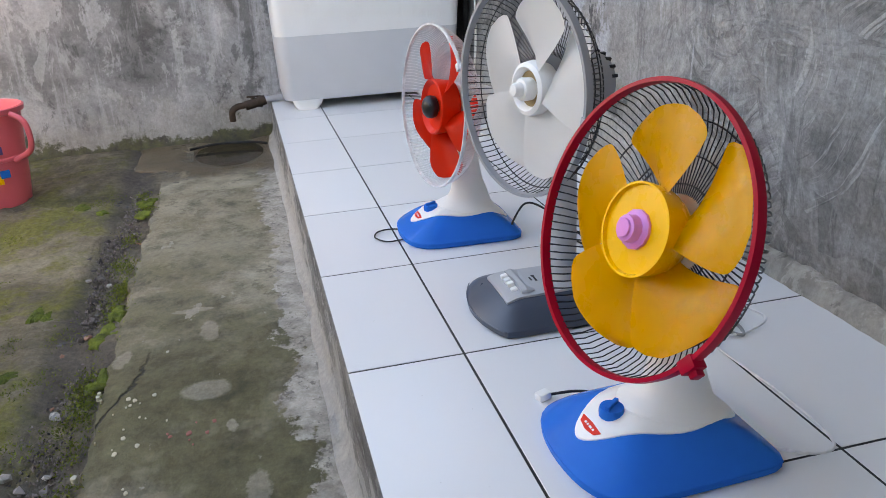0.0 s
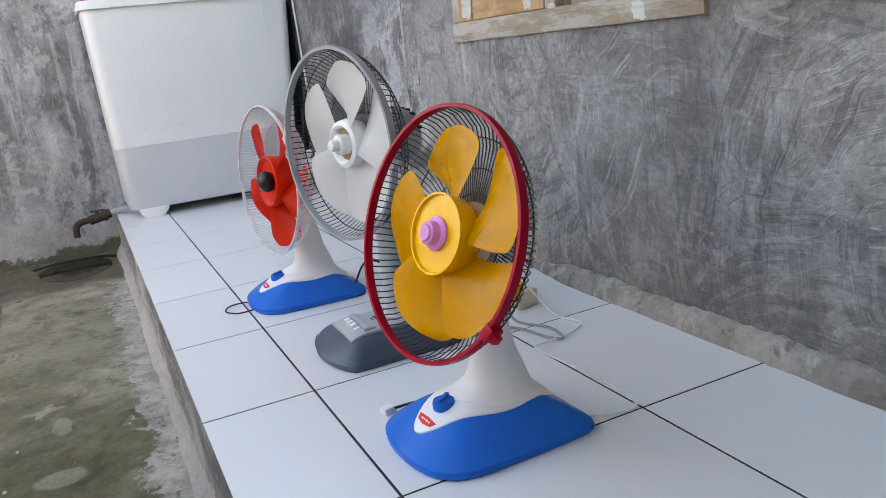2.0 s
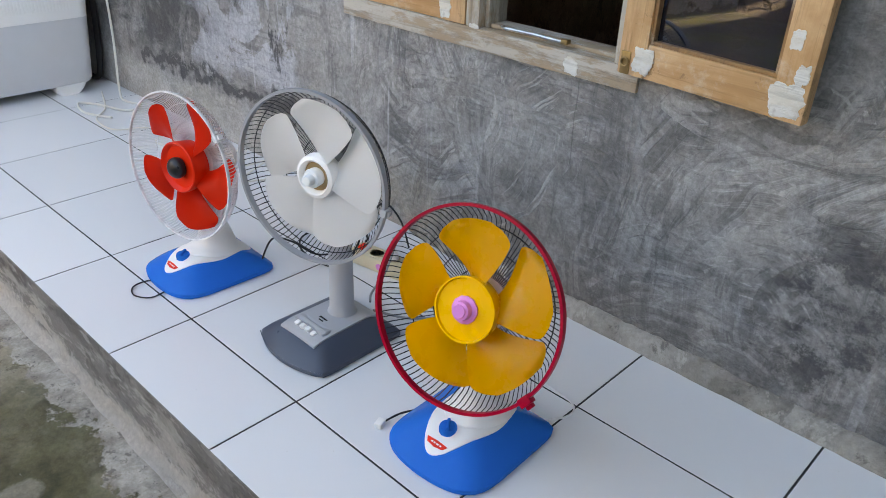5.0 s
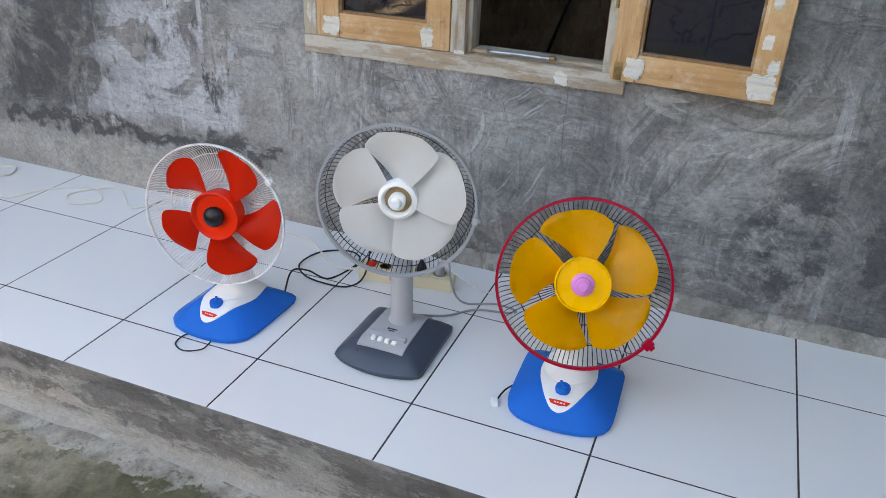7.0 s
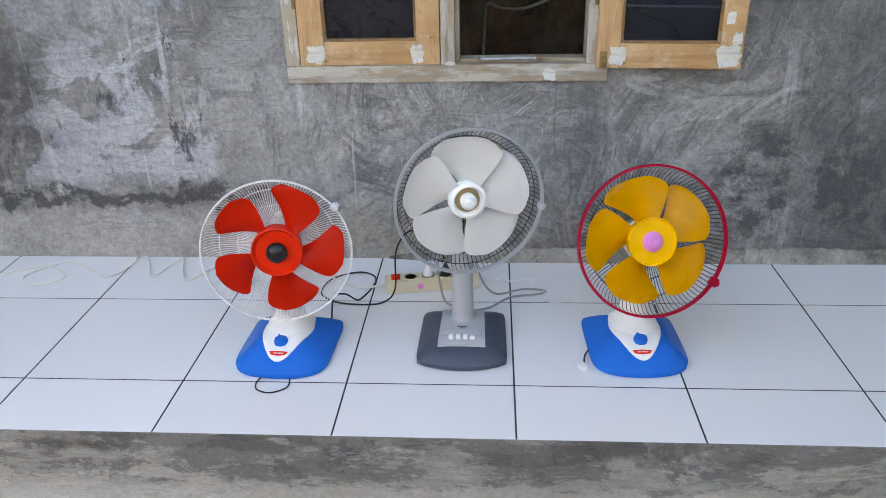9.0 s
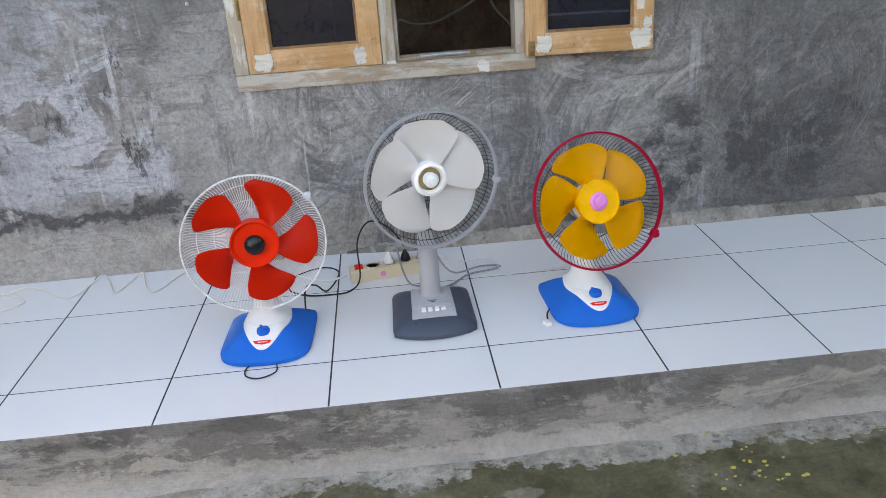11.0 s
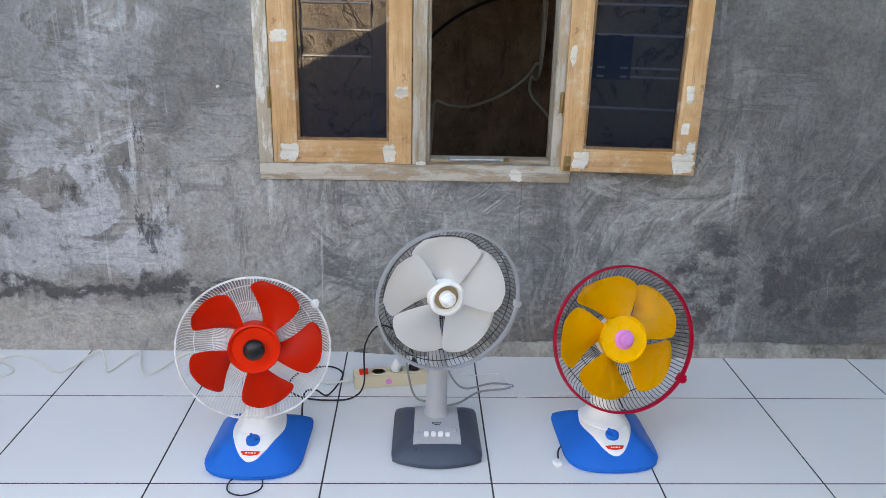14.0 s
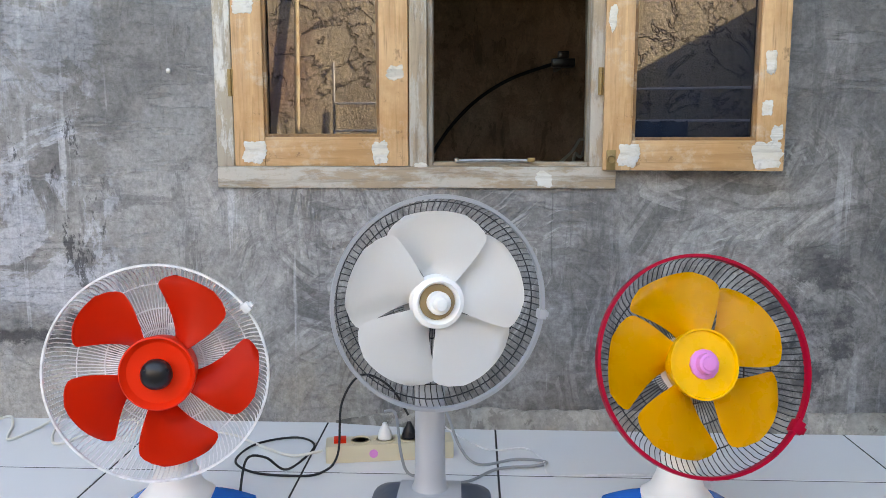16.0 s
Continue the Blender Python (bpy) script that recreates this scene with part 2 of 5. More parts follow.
def make_curb():
    m = Mat("curb_cement", 0.92)
    big = m.noise(4.2, 10, 0.72, m.at(scale=(0.9, 1, 1.5)), 0.5)
    col = m.mix(m.step(big, 0.485, 0.515), (0.245, 0.236, 0.225), (0.40, 0.388, 0.365))
    peel = m.noise(3.0, 9, 0.70, m.at((7, 0, 3), (0.8, 1, 1.9)), 0.7)
    col = m.mix(m.mul(m.step(peel, 0.555, 0.575), 0.8), col, (0.56, 0.535, 0.49))
    col = m.mix(m.mul(m.step(peel, 0.43, 0.41), 0.6), col, (0.15, 0.143, 0.135))
    scuff = m.noise(9, 9, 0.76, m.at((4, 0, 1), (0.6, 1, 1.6)))
    col = m.mix(m.mul(m.step(scuff, 0.545, 0.565), 0.5), col, (0.50, 0.48, 0.455))
    col = m.mix(m.mul(m.step(scuff, 0.44, 0.42), 0.3), col, (0.10, 0.094, 0.085))
    top = m.mul(m.step(m.add(m.axis(2), m.mul(m.add(m.noise(6, 5), -0.5), 0.16)), -0.052, -0.040), m.step(m.noise(2.6, 5), 0.36, 0.52))
    col = m.mix(m.mul(top, 0.55), col, (0.105, 0.098, 0.092))
    foot = m.mul(m.step(m.add(m.axis(2), m.mul(m.add(m.noise(7, 8, 0.74), -0.5), 0.12)), -0.128, -0.136), 0.7)
    col = m.mix(foot, col, (0.52, 0.495, 0.45))
    chips = m.step(m.noise(13, 6, 0.7, m.at(scale=(0.6, 1, 1.5))), 0.6, 0.66)
    col = m.mix(m.mul(chips, 0.6), col, (0.52, 0.51, 0.49))
    grain = m.noise(80, 6, 0.7)
    col = m.mix(0.4, col, m.mix(m.step(grain, 0.3, 0.7), (0.33, 0.33, 0.33), (0.67, 0.67, 0.67)), "OVERLAY")
    m.put("Base Color", col)
    return m.bump(m.add(m.add(m.mul(grain, 0.6), m.add(m.mul(scuff, 1.5), m.mul(chips, 0.8))), m.mul(m.noise(14, 8, 0.72, m.at(scale=(0.5, 1, 1.6))), 1.4)), 0.9, 0.012).m


def make_path():
    m = Mat("mossy_concrete", 0.85)
    big = m.noise(2.0, 7, 0.62, dist=0.5)
    col = m.mix(m.step(big, 0.38, 0.62), (0.22, 0.190, 0.130), (0.43, 0.39, 0.305))
    mott = m.noise(11, 7, 0.72)
    col = m.mix(m.mul(m.step(mott, 0.5, 0.36), 0.55), col, (0.075, 0.068, 0.045))
    flake = m.noise(7, 10, 0.76, m.at((6, 3, 0)))
    col = m.mix(m.mul(m.step(flake, 0.55, 0.57), 0.45), col, (0.36, 0.33, 0.265))
    col = m.mix(m.mul(m.step(flake, 0.43, 0.41), 0.5), col, (0.060, 0.052, 0.034))
    # green algae, thinned far off, where sky glare is put in as paler concrete
    alg_and_glare = m.mul(m.step(m.noise(1.5, 6, 0.65, m.at((3, 1, 0))), 0.42, 0.54), m.step(m.axis(0), -0.9, 0.5, 0.25, 1.0))
    col = m.mix(m.mul(alg_and_glare, 0.90), col, m.mix(m.step(mott, 0.35, 0.65), (0.046, 0.044, 0.017), (0.118, 0.112, 0.050)))
    bare = m.step(m.noise(4.5, 7, 0.66, m.at((5, 2, 0), (0.7, 1.2, 1))), 0.645, 0.655)
    chip = m.step(m.noise(16, 6, 0.7, m.at((1, 8, 0), (0.6, 1.2, 1))), 0.665, 0.69)
    col = m.mix(m.mul(m.op("MAXIMUM", bare, chip), 0.75), col, (0.33, 0.31, 0.26))
    rag = m.add(m.mul(m.add(m.noise(4.5, 8, 0.72, m.at((9, 0, 0))), -0.5), 0.26), m.mul(m.add(m.noise(30, 5, 0.75), -0.5), 0.05))
    strip = m.step(m.add(m.axis(1), rag), -0.284, -0.276)
    pits = m.step(m.noise(38, 6, 0.72), 0.565, 0.60)
    lime = m.mix(m.step(m.noise(16, 7, 0.72), 0.38, 0.62), (0.25, 0.228, 0.195), (0.47, 0.44, 0.39))
    lime = m.mix(m.mul(pits, 0.7), lime, (0.11, 0.10, 0.09))
    col = m.mix(m.mul(strip, 0.92), col, lime)
    wet = m.patch(-2.0, -1.12, -0.80, -0.15, 0.05, 0.14, 5, (0, 1))
    col = m.mix(m.mul(wet, 0.85), col, m.mix(m.step(mott, 0.3, 0.7), (0.05, 0.034, 0.018), (0.13, 0.09, 0.05)))
    for cx, cy, rx, ry, turn in ((0.485, -0.451, 0.036, 0.050, 12), (0.222, -0.448, 0.050, 0.022, -20), (0.10, -0.49, 0.014, 0.050, 5), (0.30, -0.63, 0.040, 0.020, 30), (0.62, -0.40, 0.020, 0.012, 0), (0.82, -0.36, 0.045, 0.020, 10)):
        spot = m.node("VectorMath", operation="LENGTH")
        warp = m.mix(0.035, m.co, m.wander(22, 5, 0.7), "ADD")
        m.feed(spot.inputs[0], m.at((-(cx + 0.0175) / rx, -(cy + 0.0175) / ry, 0), (1 / rx, 1 / ry, 0), src=warp))
        col = m.mix(m.mul(m.step(spot.outputs["Value"], 1.08, 0.86), 0.6), col, m.mix(m.step(mott, 0.35, 0.65), (0.25, 0.225, 0.175), (0.36, 0.335, 0.275)))
    dx = m.add(m.axis(0), -0.28)
    bend = m.add(m.add(m.axis(1), 0.575), m.add(m.mul(dx, dx), m.mul(m.add(m.noise(14, 6, 0.7), -0.5), 0.05)))
    crack = m.mul(m.step(m.op("ABSOLUTE", bend), 0.0055, 0.0015), m.mul(m.step(m.axis(0), 0.27, 0.36), m.step(m.axis(0), 0.64, 0.60)))
    col = m.mix(m.mul(crack, 0.9), col, (0.022, 0.021, 0.016))
    grain = m.noise(85, 6, 0.75)
    col = m.mix(0.5, col, m.mix(m.step(grain, 0.3, 0.7), (0.28, 0.28, 0.28), (0.72, 0.72, 0.72)), "OVERLAY")
    m.put("Base Color", col)
    m.put("Roughness", m.step(wet, 0, 1, 0.85, 0.3))
    h = m.add(m.add(m.mul(grain, 0.4), m.add(flake, m.mul(mott, 1.2))), m.add(m.mul(strip, 0.6), m.mul(crack, -2.0)))
    return m.bump(h, 0.7, 0.008).m


def make_soil():
    m = Mat("mossy_soil", 0.95)
    big = m.noise(2.4, 8, 0.68, dist=0.6)
    col = m.mix(m.step(big, 0.40, 0.60), (0.17, 0.146, 0.100), (0.37, 0.33, 0.235))
    moss = m.mul(m.step(m.noise(3.1, 8, 0.72, m.at((1, 4, 0))), 0.46, 0.56), m.step(m.axis(1), -0.72, -0.80))
    col = m.mix(m.mul(moss, 0.85), col, m.mix(m.noise(24, 5, 0.7), (0.10, 0.11, 0.022), (0.32, 0.32, 0.06)))
    dark = m.patch(-2.0, -0.98, -1.5, -0.64, 0.05, 0.16, 6, (0, 1))
    col = m.mix(m.mul(m.mul(dark, m.step(m.noise(7, 8, 0.72), 0.36, 0.56, 0.35, 1.0)), 0.72), col, (0.058, 0.048, 0.040))
    col = m.mix(m.mul(m.step(m.noise(34, 6, 0.72), 0.58, 0.66), 0.55), col, (0.21, 0.19, 0.16))
    gut = m.mul(m.step(m.axis(1), -0.83, -0.79), m.step(m.noise(8, 6), 0.3, 0.5))
    col = m.mix(m.mul(gut, 0.75), col, (0.10, 0.088, 0.084))
    grain = m.noise(70, 7, 0.78)
    col = m.mix(0.6, col, m.mix(m.step(grain, 0.3, 0.7), (0.22, 0.22, 0.22), (0.78, 0.78, 0.78)), "OVERLAY")
    m.put("Base Color", col)
    return m.bump(m.add(grain, m.noise(18, 7, 0.7)), 1.0, 0.02).m


def make_tile():
    m = Mat("white_ceramic_tile", 0.24)
    m._co = m.node("NewGeometry").outputs["Position"]
    cloud = m.noise(1.3, 1)
    col = m.mix(cloud, (0.765, 0.78, 0.795), (0.795, 0.805, 0.815))
    dust = m.step(m.noise(140, 1), 0.80, 0.82)
    col = m.mix(m.mul(dust, 0.4), col, (0.33, 0.30, 0.26))
    tone = m.node("HueSaturation")
    m.feed(tone.inputs["Color"], col)
    m.feed(tone.inputs["Value"], m.step(m.random(), 0, 1, 0.97, 1.02))
    m.put("Base Color", tone.outputs[0])
    m.put("Roughness", 0.24)
    return m.m


def make_wood(name, lo, hi, axis):
    m = Mat(name, 0.62)
    s = [9.0, 9.0, 9.0]
    s[axis] = 0.55
    v = m.at(scale=tuple(s))
    grain = m.noise(4.0, 6, 0.65, v, 1.2)
    col = m.mix(m.step(grain, 0.3, 0.7), lo, hi)
    col = m.mix(m.mul(m.step(m.noise(16, 5, 0.6, v), 0.55, 0.66), 0.5), col, tuple(c * 0.55 for c in lo))
    col = m.mix(m.mul(m.step(m.noise(6, 7, 0.7), 0.46, 0.60), 0.55), col, (0.40, 0.20, 0.065))
    col = m.mix(m.mul(m.step(m.noise(9, 7, 0.72, m.at((4, 4, 4))), 0.56, 0.66), 0.5), col, (0.60, 0.52, 0.42))
    col = m.mix(m.mul(m.step(m.noise(22, 7, 0.74), 0.60, 0.66), 0.6), col, (0.14, 0.075, 0.035))
    m.put("Base Color", col)
    return m.bump(m.add(grain, m.mul(m.noise(16, 5, 0.6, v), 0.6)), 0.3, 0.003).m


def make_painted(name, base, under, stretch=(0.5, 1, 1)):
    """Old paint, peeled and dusty."""
    m = Mat(name, 0.75)
    peel = m.step(m.noise(14, 8, 0.72, m.at(scale=stretch)), 0.46, 0.54)
    col = m.mix(peel, base, under)
    fibre = m.noise(30, 6, 0.7, m.at(scale=tuple(0.12 if k == min(stretch) else 2.0 for k in stretch)))
    col = m.mix(m.mul(m.step(fibre, 0.5, 0.62), 0.55), col, tuple(c * 0.55 for c in under))
    col = m.mix(m.mul(m.step(m.noise(40, 5, 0.7), 0.55, 0.7), 0.4), col, (0.20, 0.17, 0.14))
    m.put("Base Color", col)
    return m.bump(m.add(peel, m.add(fibre, m.noise(50, 5))), 0.5, 0.003).m


def make_mud_wall():
    m = Mat("cracked_tan_plaster", 0.95)
    big = m.noise(1.2, 6, 0.65, dist=0.6)
    col = m.mix(m.step(big, 0.35, 0.66), (0.302, 0.246, 0.172), (0.503, 0.422, 0.305))
    ridge = m.op("ABSOLUTE", m.add(m.noise(1.7, 6, 0.6, dist=0.8), -0.5))
    crack = m.step(ridge, 0.012, 0.0)
    col = m.mix(m.mul(crack, 0.8), col, (0.089, 0.070, 0.051))
    brick = m.mul(m.patch(-1.2, -0.5, 0.9, 1.5, 0.1, 0.25, 4), 0.7)
    col = m.mix(brick, col, (0.284, 0.173, 0.123))
    m.put("Base Color", col)
    return m.bump(m.add(m.noise(6, 7, 0.7), m.mul(crack, -0.7)), 1.0, 0.06).m


def make_glass():
    # tinted glass; its part-opaque navy also stands in for the reflected, shaded yard
    m = Mat("dark_tinted_glass", 0.01, 0.0, (0.011, 0.020, 0.042))
    m.put("Transmission Weight", 0.6)
    m.put("IOR", 1.75)
    return m.m


CEMENT = make_house_cement()
BACK_CEMENT = make_rough_cement("mouldy_plaster", (0.20, 0.197, 0.193), (0.41, 0.405, 0.40), moss=0.85)
SKIRT = make_rough_cement("bare_mortar", (0.185, 0.172, 0.150), (0.38, 0.36, 0.325), streak=0.1)
CURB, PATHWAY, SOIL, TILE = make_curb(), make_path(), make_soil(), make_tile()
GROUT = make_rough_cement("dark_grout", (0.020, 0.020, 0.022), (0.045, 0.045, 0.045), streak=0.0, blots=0)
WOOD_X = make_wood("planed_wood_rail", (0.40, 0.22, 0.10), (0.64, 0.41, 0.215), 0)
WOOD_Z = make_wood("planed_wood_stile", (0.42, 0.235, 0.11), (0.66, 0.42, 0.22), 2)
BEAD = make_wood("stained_wood_bead", (0.13, 0.065, 0.03), (0.24, 0.13, 0.06), 2)
OLD_WOOD = make_painted("weathered_frame_paint", (0.46, 0.42, 0.36), (0.36, 0.275, 0.19), (0.35, 1, 1.4))
OLD_POST = make_painted("weathered_post_paint", (0.44, 0.40, 0.34), (0.37, 0.285, 0.20), (1.4, 1, 0.35))
PEELED = make_painted("peeling_white_paint", (0.62, 0.60, 0.55), (0.40, 0.34, 0.26), (1.3, 1, 0.4))
PUTTY = make_painted("white_wood_filler", (0.66, 0.645, 0.60), (0.62, 0.58, 0.50))
MUD, GLASS = make_mud_wall(), make_glass()
BLUE = plastic("glossy_blue_plastic", (0.0, 0.150, 0.61), 0.18, 0.05, 0.08)
WHITE = plastic("white_plastic", (0.87, 0.87, 0.855), 0.33, 0.05)
BLADE_WHITE = plastic("cream_white_plastic", (0.96, 0.95, 0.93), 0.45, 0.02)
YELLOW = plastic("amber_yellow_plastic", (0.99, 0.515, 0.004), 0.27, 0.04, 0.35)
RED = plastic("orange_red_plastic", (0.86, 0.028, 0.006), 0.38, 0.08, 0.22)
CRIMSON = plastic("crimson_plastic", (0.42, 0.002, 0.026), 0.32, 0.1, 0.15)
PINK = plastic("pink_plastic", (0.78, 0.26, 0.66), 0.35, 0.08)
BLACK = plastic("black_plastic", (0.012, 0.012, 0.016), 0.3, 0.2)
GREY = plastic("pale_grey_plastic", (0.42, 0.43, 0.45), 0.38, 0.06)
GREY_DARK = plastic("slate_grey_plastic", (0.060, 0.076, 0.108), 0.32, 0.1)
GREY_MID = plastic("mid_grey_plastic", (0.31, 0.32, 0.34), 0.4, 0.08)
BEIGE = plastic("ivory_plastic", (0.70, 0.62, 0.44), 0.4, 0.08)
HUB_SHADOW = plastic("hub_shadow_brown", (0.36, 0.25, 0.13), 0.6, 0.3)
PURPLE = plastic("violet_plastic", (0.10, 0.07, 0.26), 0.4, 0.1)
BAND = plastic("pale_grey_panel", (0.62, 0.63, 0.645), 0.4, 0.06)
RIM_GREY = plastic("silver_grey_rim", (0.33, 0.34, 0.36), 0.35, 0.06)
RUBBER = plastic("black_rubber", (0.014, 0.014, 0.015), 0.55, 0.2)
WIRE_BLACK = metal("black_coated_wire", (0.012, 0.013, 0.018), 0.35, 0.0)
WIRE_WHITE = metal("white_coated_wire", (0.86, 0.86, 0.87), 0.35, 0.0)
STEEL = metal("dull_steel", (0.52, 0.52, 0.50), 0.35, 0.9)
BRASS = metal("tarnished_brass", (0.34, 0.24, 0.11), 0.45, 0.8)
RUST = metal("rusted_tap_metal", (0.075, 0.050, 0.036), 0.8, 0.3)
CREAM_CORD = plastic("cream_cord", (0.74, 0.72, 0.65), 0.5, 0.15)
ROOM_CORD = plastic("pale_room_cord", (0.72, 0.70, 0.66), 0.5, 0.15)
GREY_CORD = plastic("grey_cord", (0.30, 0.31, 0.32), 0.5, 0.15)
BUCKET_PINK = plastic("coral_pink_plastic", (0.78, 0.14, 0.17), 0.35, 0.1)
DARK_ROOM = make_rough_cement("dim_brown_wall", (0.34, 0.23, 0.16), (0.42, 0.30, 0.215), streak=0.0, blots=0)
ROOF = make_rough_cement("roof_board", (0.20, 0.19, 0.17), (0.32, 0.30, 0.27), streak=0.1, blots=0)
BAMBOO = make_wood("pale_bamboo", (0.40, 0.33, 0.20), (0.62, 0.54, 0.36), 2)


# ---- mesh tools ----
def shade(ob, material, smooth=True):
    ob.data.materials.append(material)
    if smooth:
        ob.data.shade_smooth()
        ob.data.set_sharp_from_angle(angle=radians(38))
    return ob


def part(name, bm, material, parent=None, label="", smooth=True):
    """Links a bmesh as one mesh object, under a thing or a part."""
    bmesh.ops.recalc_face_normals(bm, faces=bm.faces)
    me = bpy.data.meshes.new(name)
    bm.to_mesh(me)
    bm.free()
    ob = shade(new(name, me), material, smooth)
    if parent is not None:
        ob.parent = parent
    if label:
        ob["label"] = label
    return ob


def thing(name, at, label, category, group=""):
    ob = new(name)
    ob.matrix_basis = at
    ob.empty_display_size = 0.05
    return tagged(ob, label, category, group)


def box(bm, x0, x1, y0, y1, z0, z1, bevel=0.0, m=None):
    r = bmesh.ops.create_cube(bm, size=1.0, matrix=Matrix.Translation(((x0 + x1) / 2, (y0 + y1) / 2, (z0 + z1) / 2)) @ Matrix.Diagonal((x1 - x0, y1 - y0, z1 - z0, 1)))
    vs = r["verts"]
    if bevel:
        es = list({e for v in vs for e in v.link_edges})
        b = bmesh.ops.bevel(bm, geom=es, offset=bevel, segments=2, profile=0.6, affect="EDGES")
        vs = list({v for f in b["faces"] for v in f.verts} | {v for v in vs if v.is_valid})
    if m is not None:
        bmesh.ops.transform(bm, matrix=m, verts=[v for v in vs if v.is_valid])
    return bm


def boxed(*a, **k):
    return box(bmesh.new(), *a, **k)


def rings(bm, loops, closed=True, cap0=True, cap1=True):
    """Skins a row of equal loops of points."""
    rows = [[bm.verts.new(p) for p in loop] for loop in loops]
    n = len(rows[0])
    for a, b in zip(rows, rows[1:]):
        for i in range(n if closed else n - 1):
            j = (i + 1) % n
            bm.faces.new((a[i], a[j], b[j], b[i]))
    if cap0:
        bm.faces.new(rows[0][::-1])
    if cap1:
        bm.faces.new(rows[-1])
    return bm


def circle(cx, cy, z, rx, ry=None, n=24):
    ry = rx if ry is None else ry
    return [(cx + rx * math.cos(2 * math.pi * i / n), cy + ry * math.sin(2 * math.pi * i / n), z) for i in range(n)]


def lathe(profile, n=32, m=None, bm=None, cap0=True, cap1=True):
    """Turns a profile of (radius, height) round z."""
    bm = bm or bmesh.new()
    k = len(bm.verts)
    rings(bm, [circle(0, 0, z, max(r, 1e-4), n=n) for r, z in profile], True, cap0, cap1)
    if m is not None:
        bm.verts.ensure_lookup_table()
        bmesh.ops.transform(bm, matrix=m, verts=bm.verts[k:])
    return bm


def smooth_line(pts, per=8, closed=False):
    pts = [Vector(p) for p in pts]
    n = len(pts)
    out = []
    for i in range(n if closed else n - 1):
        p1, p2 = pts[i], pts[(i + 1) % n]
        p0 = pts[i - 1] if (i or closed) else p1
        p3 = pts[(i + 2) % n] if (closed or i + 2 < n) else p2
        for k in range(per):
            t = k / per
            out.append(0.5 * (2 * p1 + (p2 - p0) * t + (2 * p0 - 5 * p1 + 4 * p2 - p3) * t * t + (3 * p1 - p0 - 3 * p2 + p3) * t ** 3))
    if not closed:
        out.append(pts[-1])
    return out


def tube(bm, line, r, n=6, closed=False):
    """A round tube along a row of points."""
    line = [Vector(p) for p in line]
    k = len(line)
    loops = []
    side = None
    for i, p in enumerate(line):
        d = (line[(i + 1) % k] - line[i - 1]) if closed else (line[min(i + 1, k - 1)] - line[max(i - 1, 0)])
        d.normalize()
        if side is None:
            side = d.cross(Vector((0.31, 0.17, 0.93)))
        side = (side - d * side.dot(d)).normalized()
        up = d.cross(side)
        loops.append([p + r * (math.cos(2 * math.pi * a / n) * side + math.sin(2 * math.pi * a / n) * up) for a in range(n)])
    if closed:
        loops.append(loops[0])
    return rings(bm, loops, True, not closed, not closed)


def cord(name, pts, r, material, label, category="cable", closed=False, per=8):
    ob = part(name, tube(bmesh.new(), smooth_line(pts, per, closed), r, 8, closed), material)
    return tagged(ob, label, category)


def wobble(bm, amp, scale, axes=(1, 1, 1)):
    for v in bm.verts:
        q = noise.noise_vector(v.co * scale)
        v.co += Vector((q.x * axes[0], q.y * axes[1], q.z * axes[2])) * amp
    return bm


def sheet(x0, x1, y0, y1, nx, ny, z):
    """A grid whose height is z(x, y)."""
    bm = bmesh.new()
    rows = [[bm.verts.new((x0 + (x1 - x0) * i / nx, y0 + (y1 - y0) * j / ny, z(x0 + (x1 - x0) * i / nx, y0 + (y1 - y0) * j / ny))) for i in range(nx + 1)] for j in range(ny + 1)]
    for j in range(ny):
        for i in range(nx):
            bm.faces.new((rows[j][i], rows[j][i + 1], rows[j + 1][i + 1], rows[j + 1][i]))
    return bm


# ---- the setting ----
WALL_Y, EDGE_Y, WEST_X, EAST_X, GROUND_Z = 0.68, -0.197, -1.70, 3.1, -0.17
WIN_X0, WIN_X1, WIN_Z0, WIN_Z1 = 0.158, 1.066, 0.563, 1.80


def structure(ob, label, category):
    return tagged(ob, label, category, kind="structure")


def level(x, y):
    """The height of the old path, with its dip at the drain."""
    q = noise.noise(Vector((x * 2.2, y * 2.2, 0))) * 0.006 + noise.noise(Vector((x * 9, y * 9, 2))) * 0.0025
    dip = 0.03 * max(0.0, 1 - ((x + 1.5) / 0.28) ** 2 - ((y + 0.4) / 0.2) ** 2)
    return GROUND_Z + q - dip


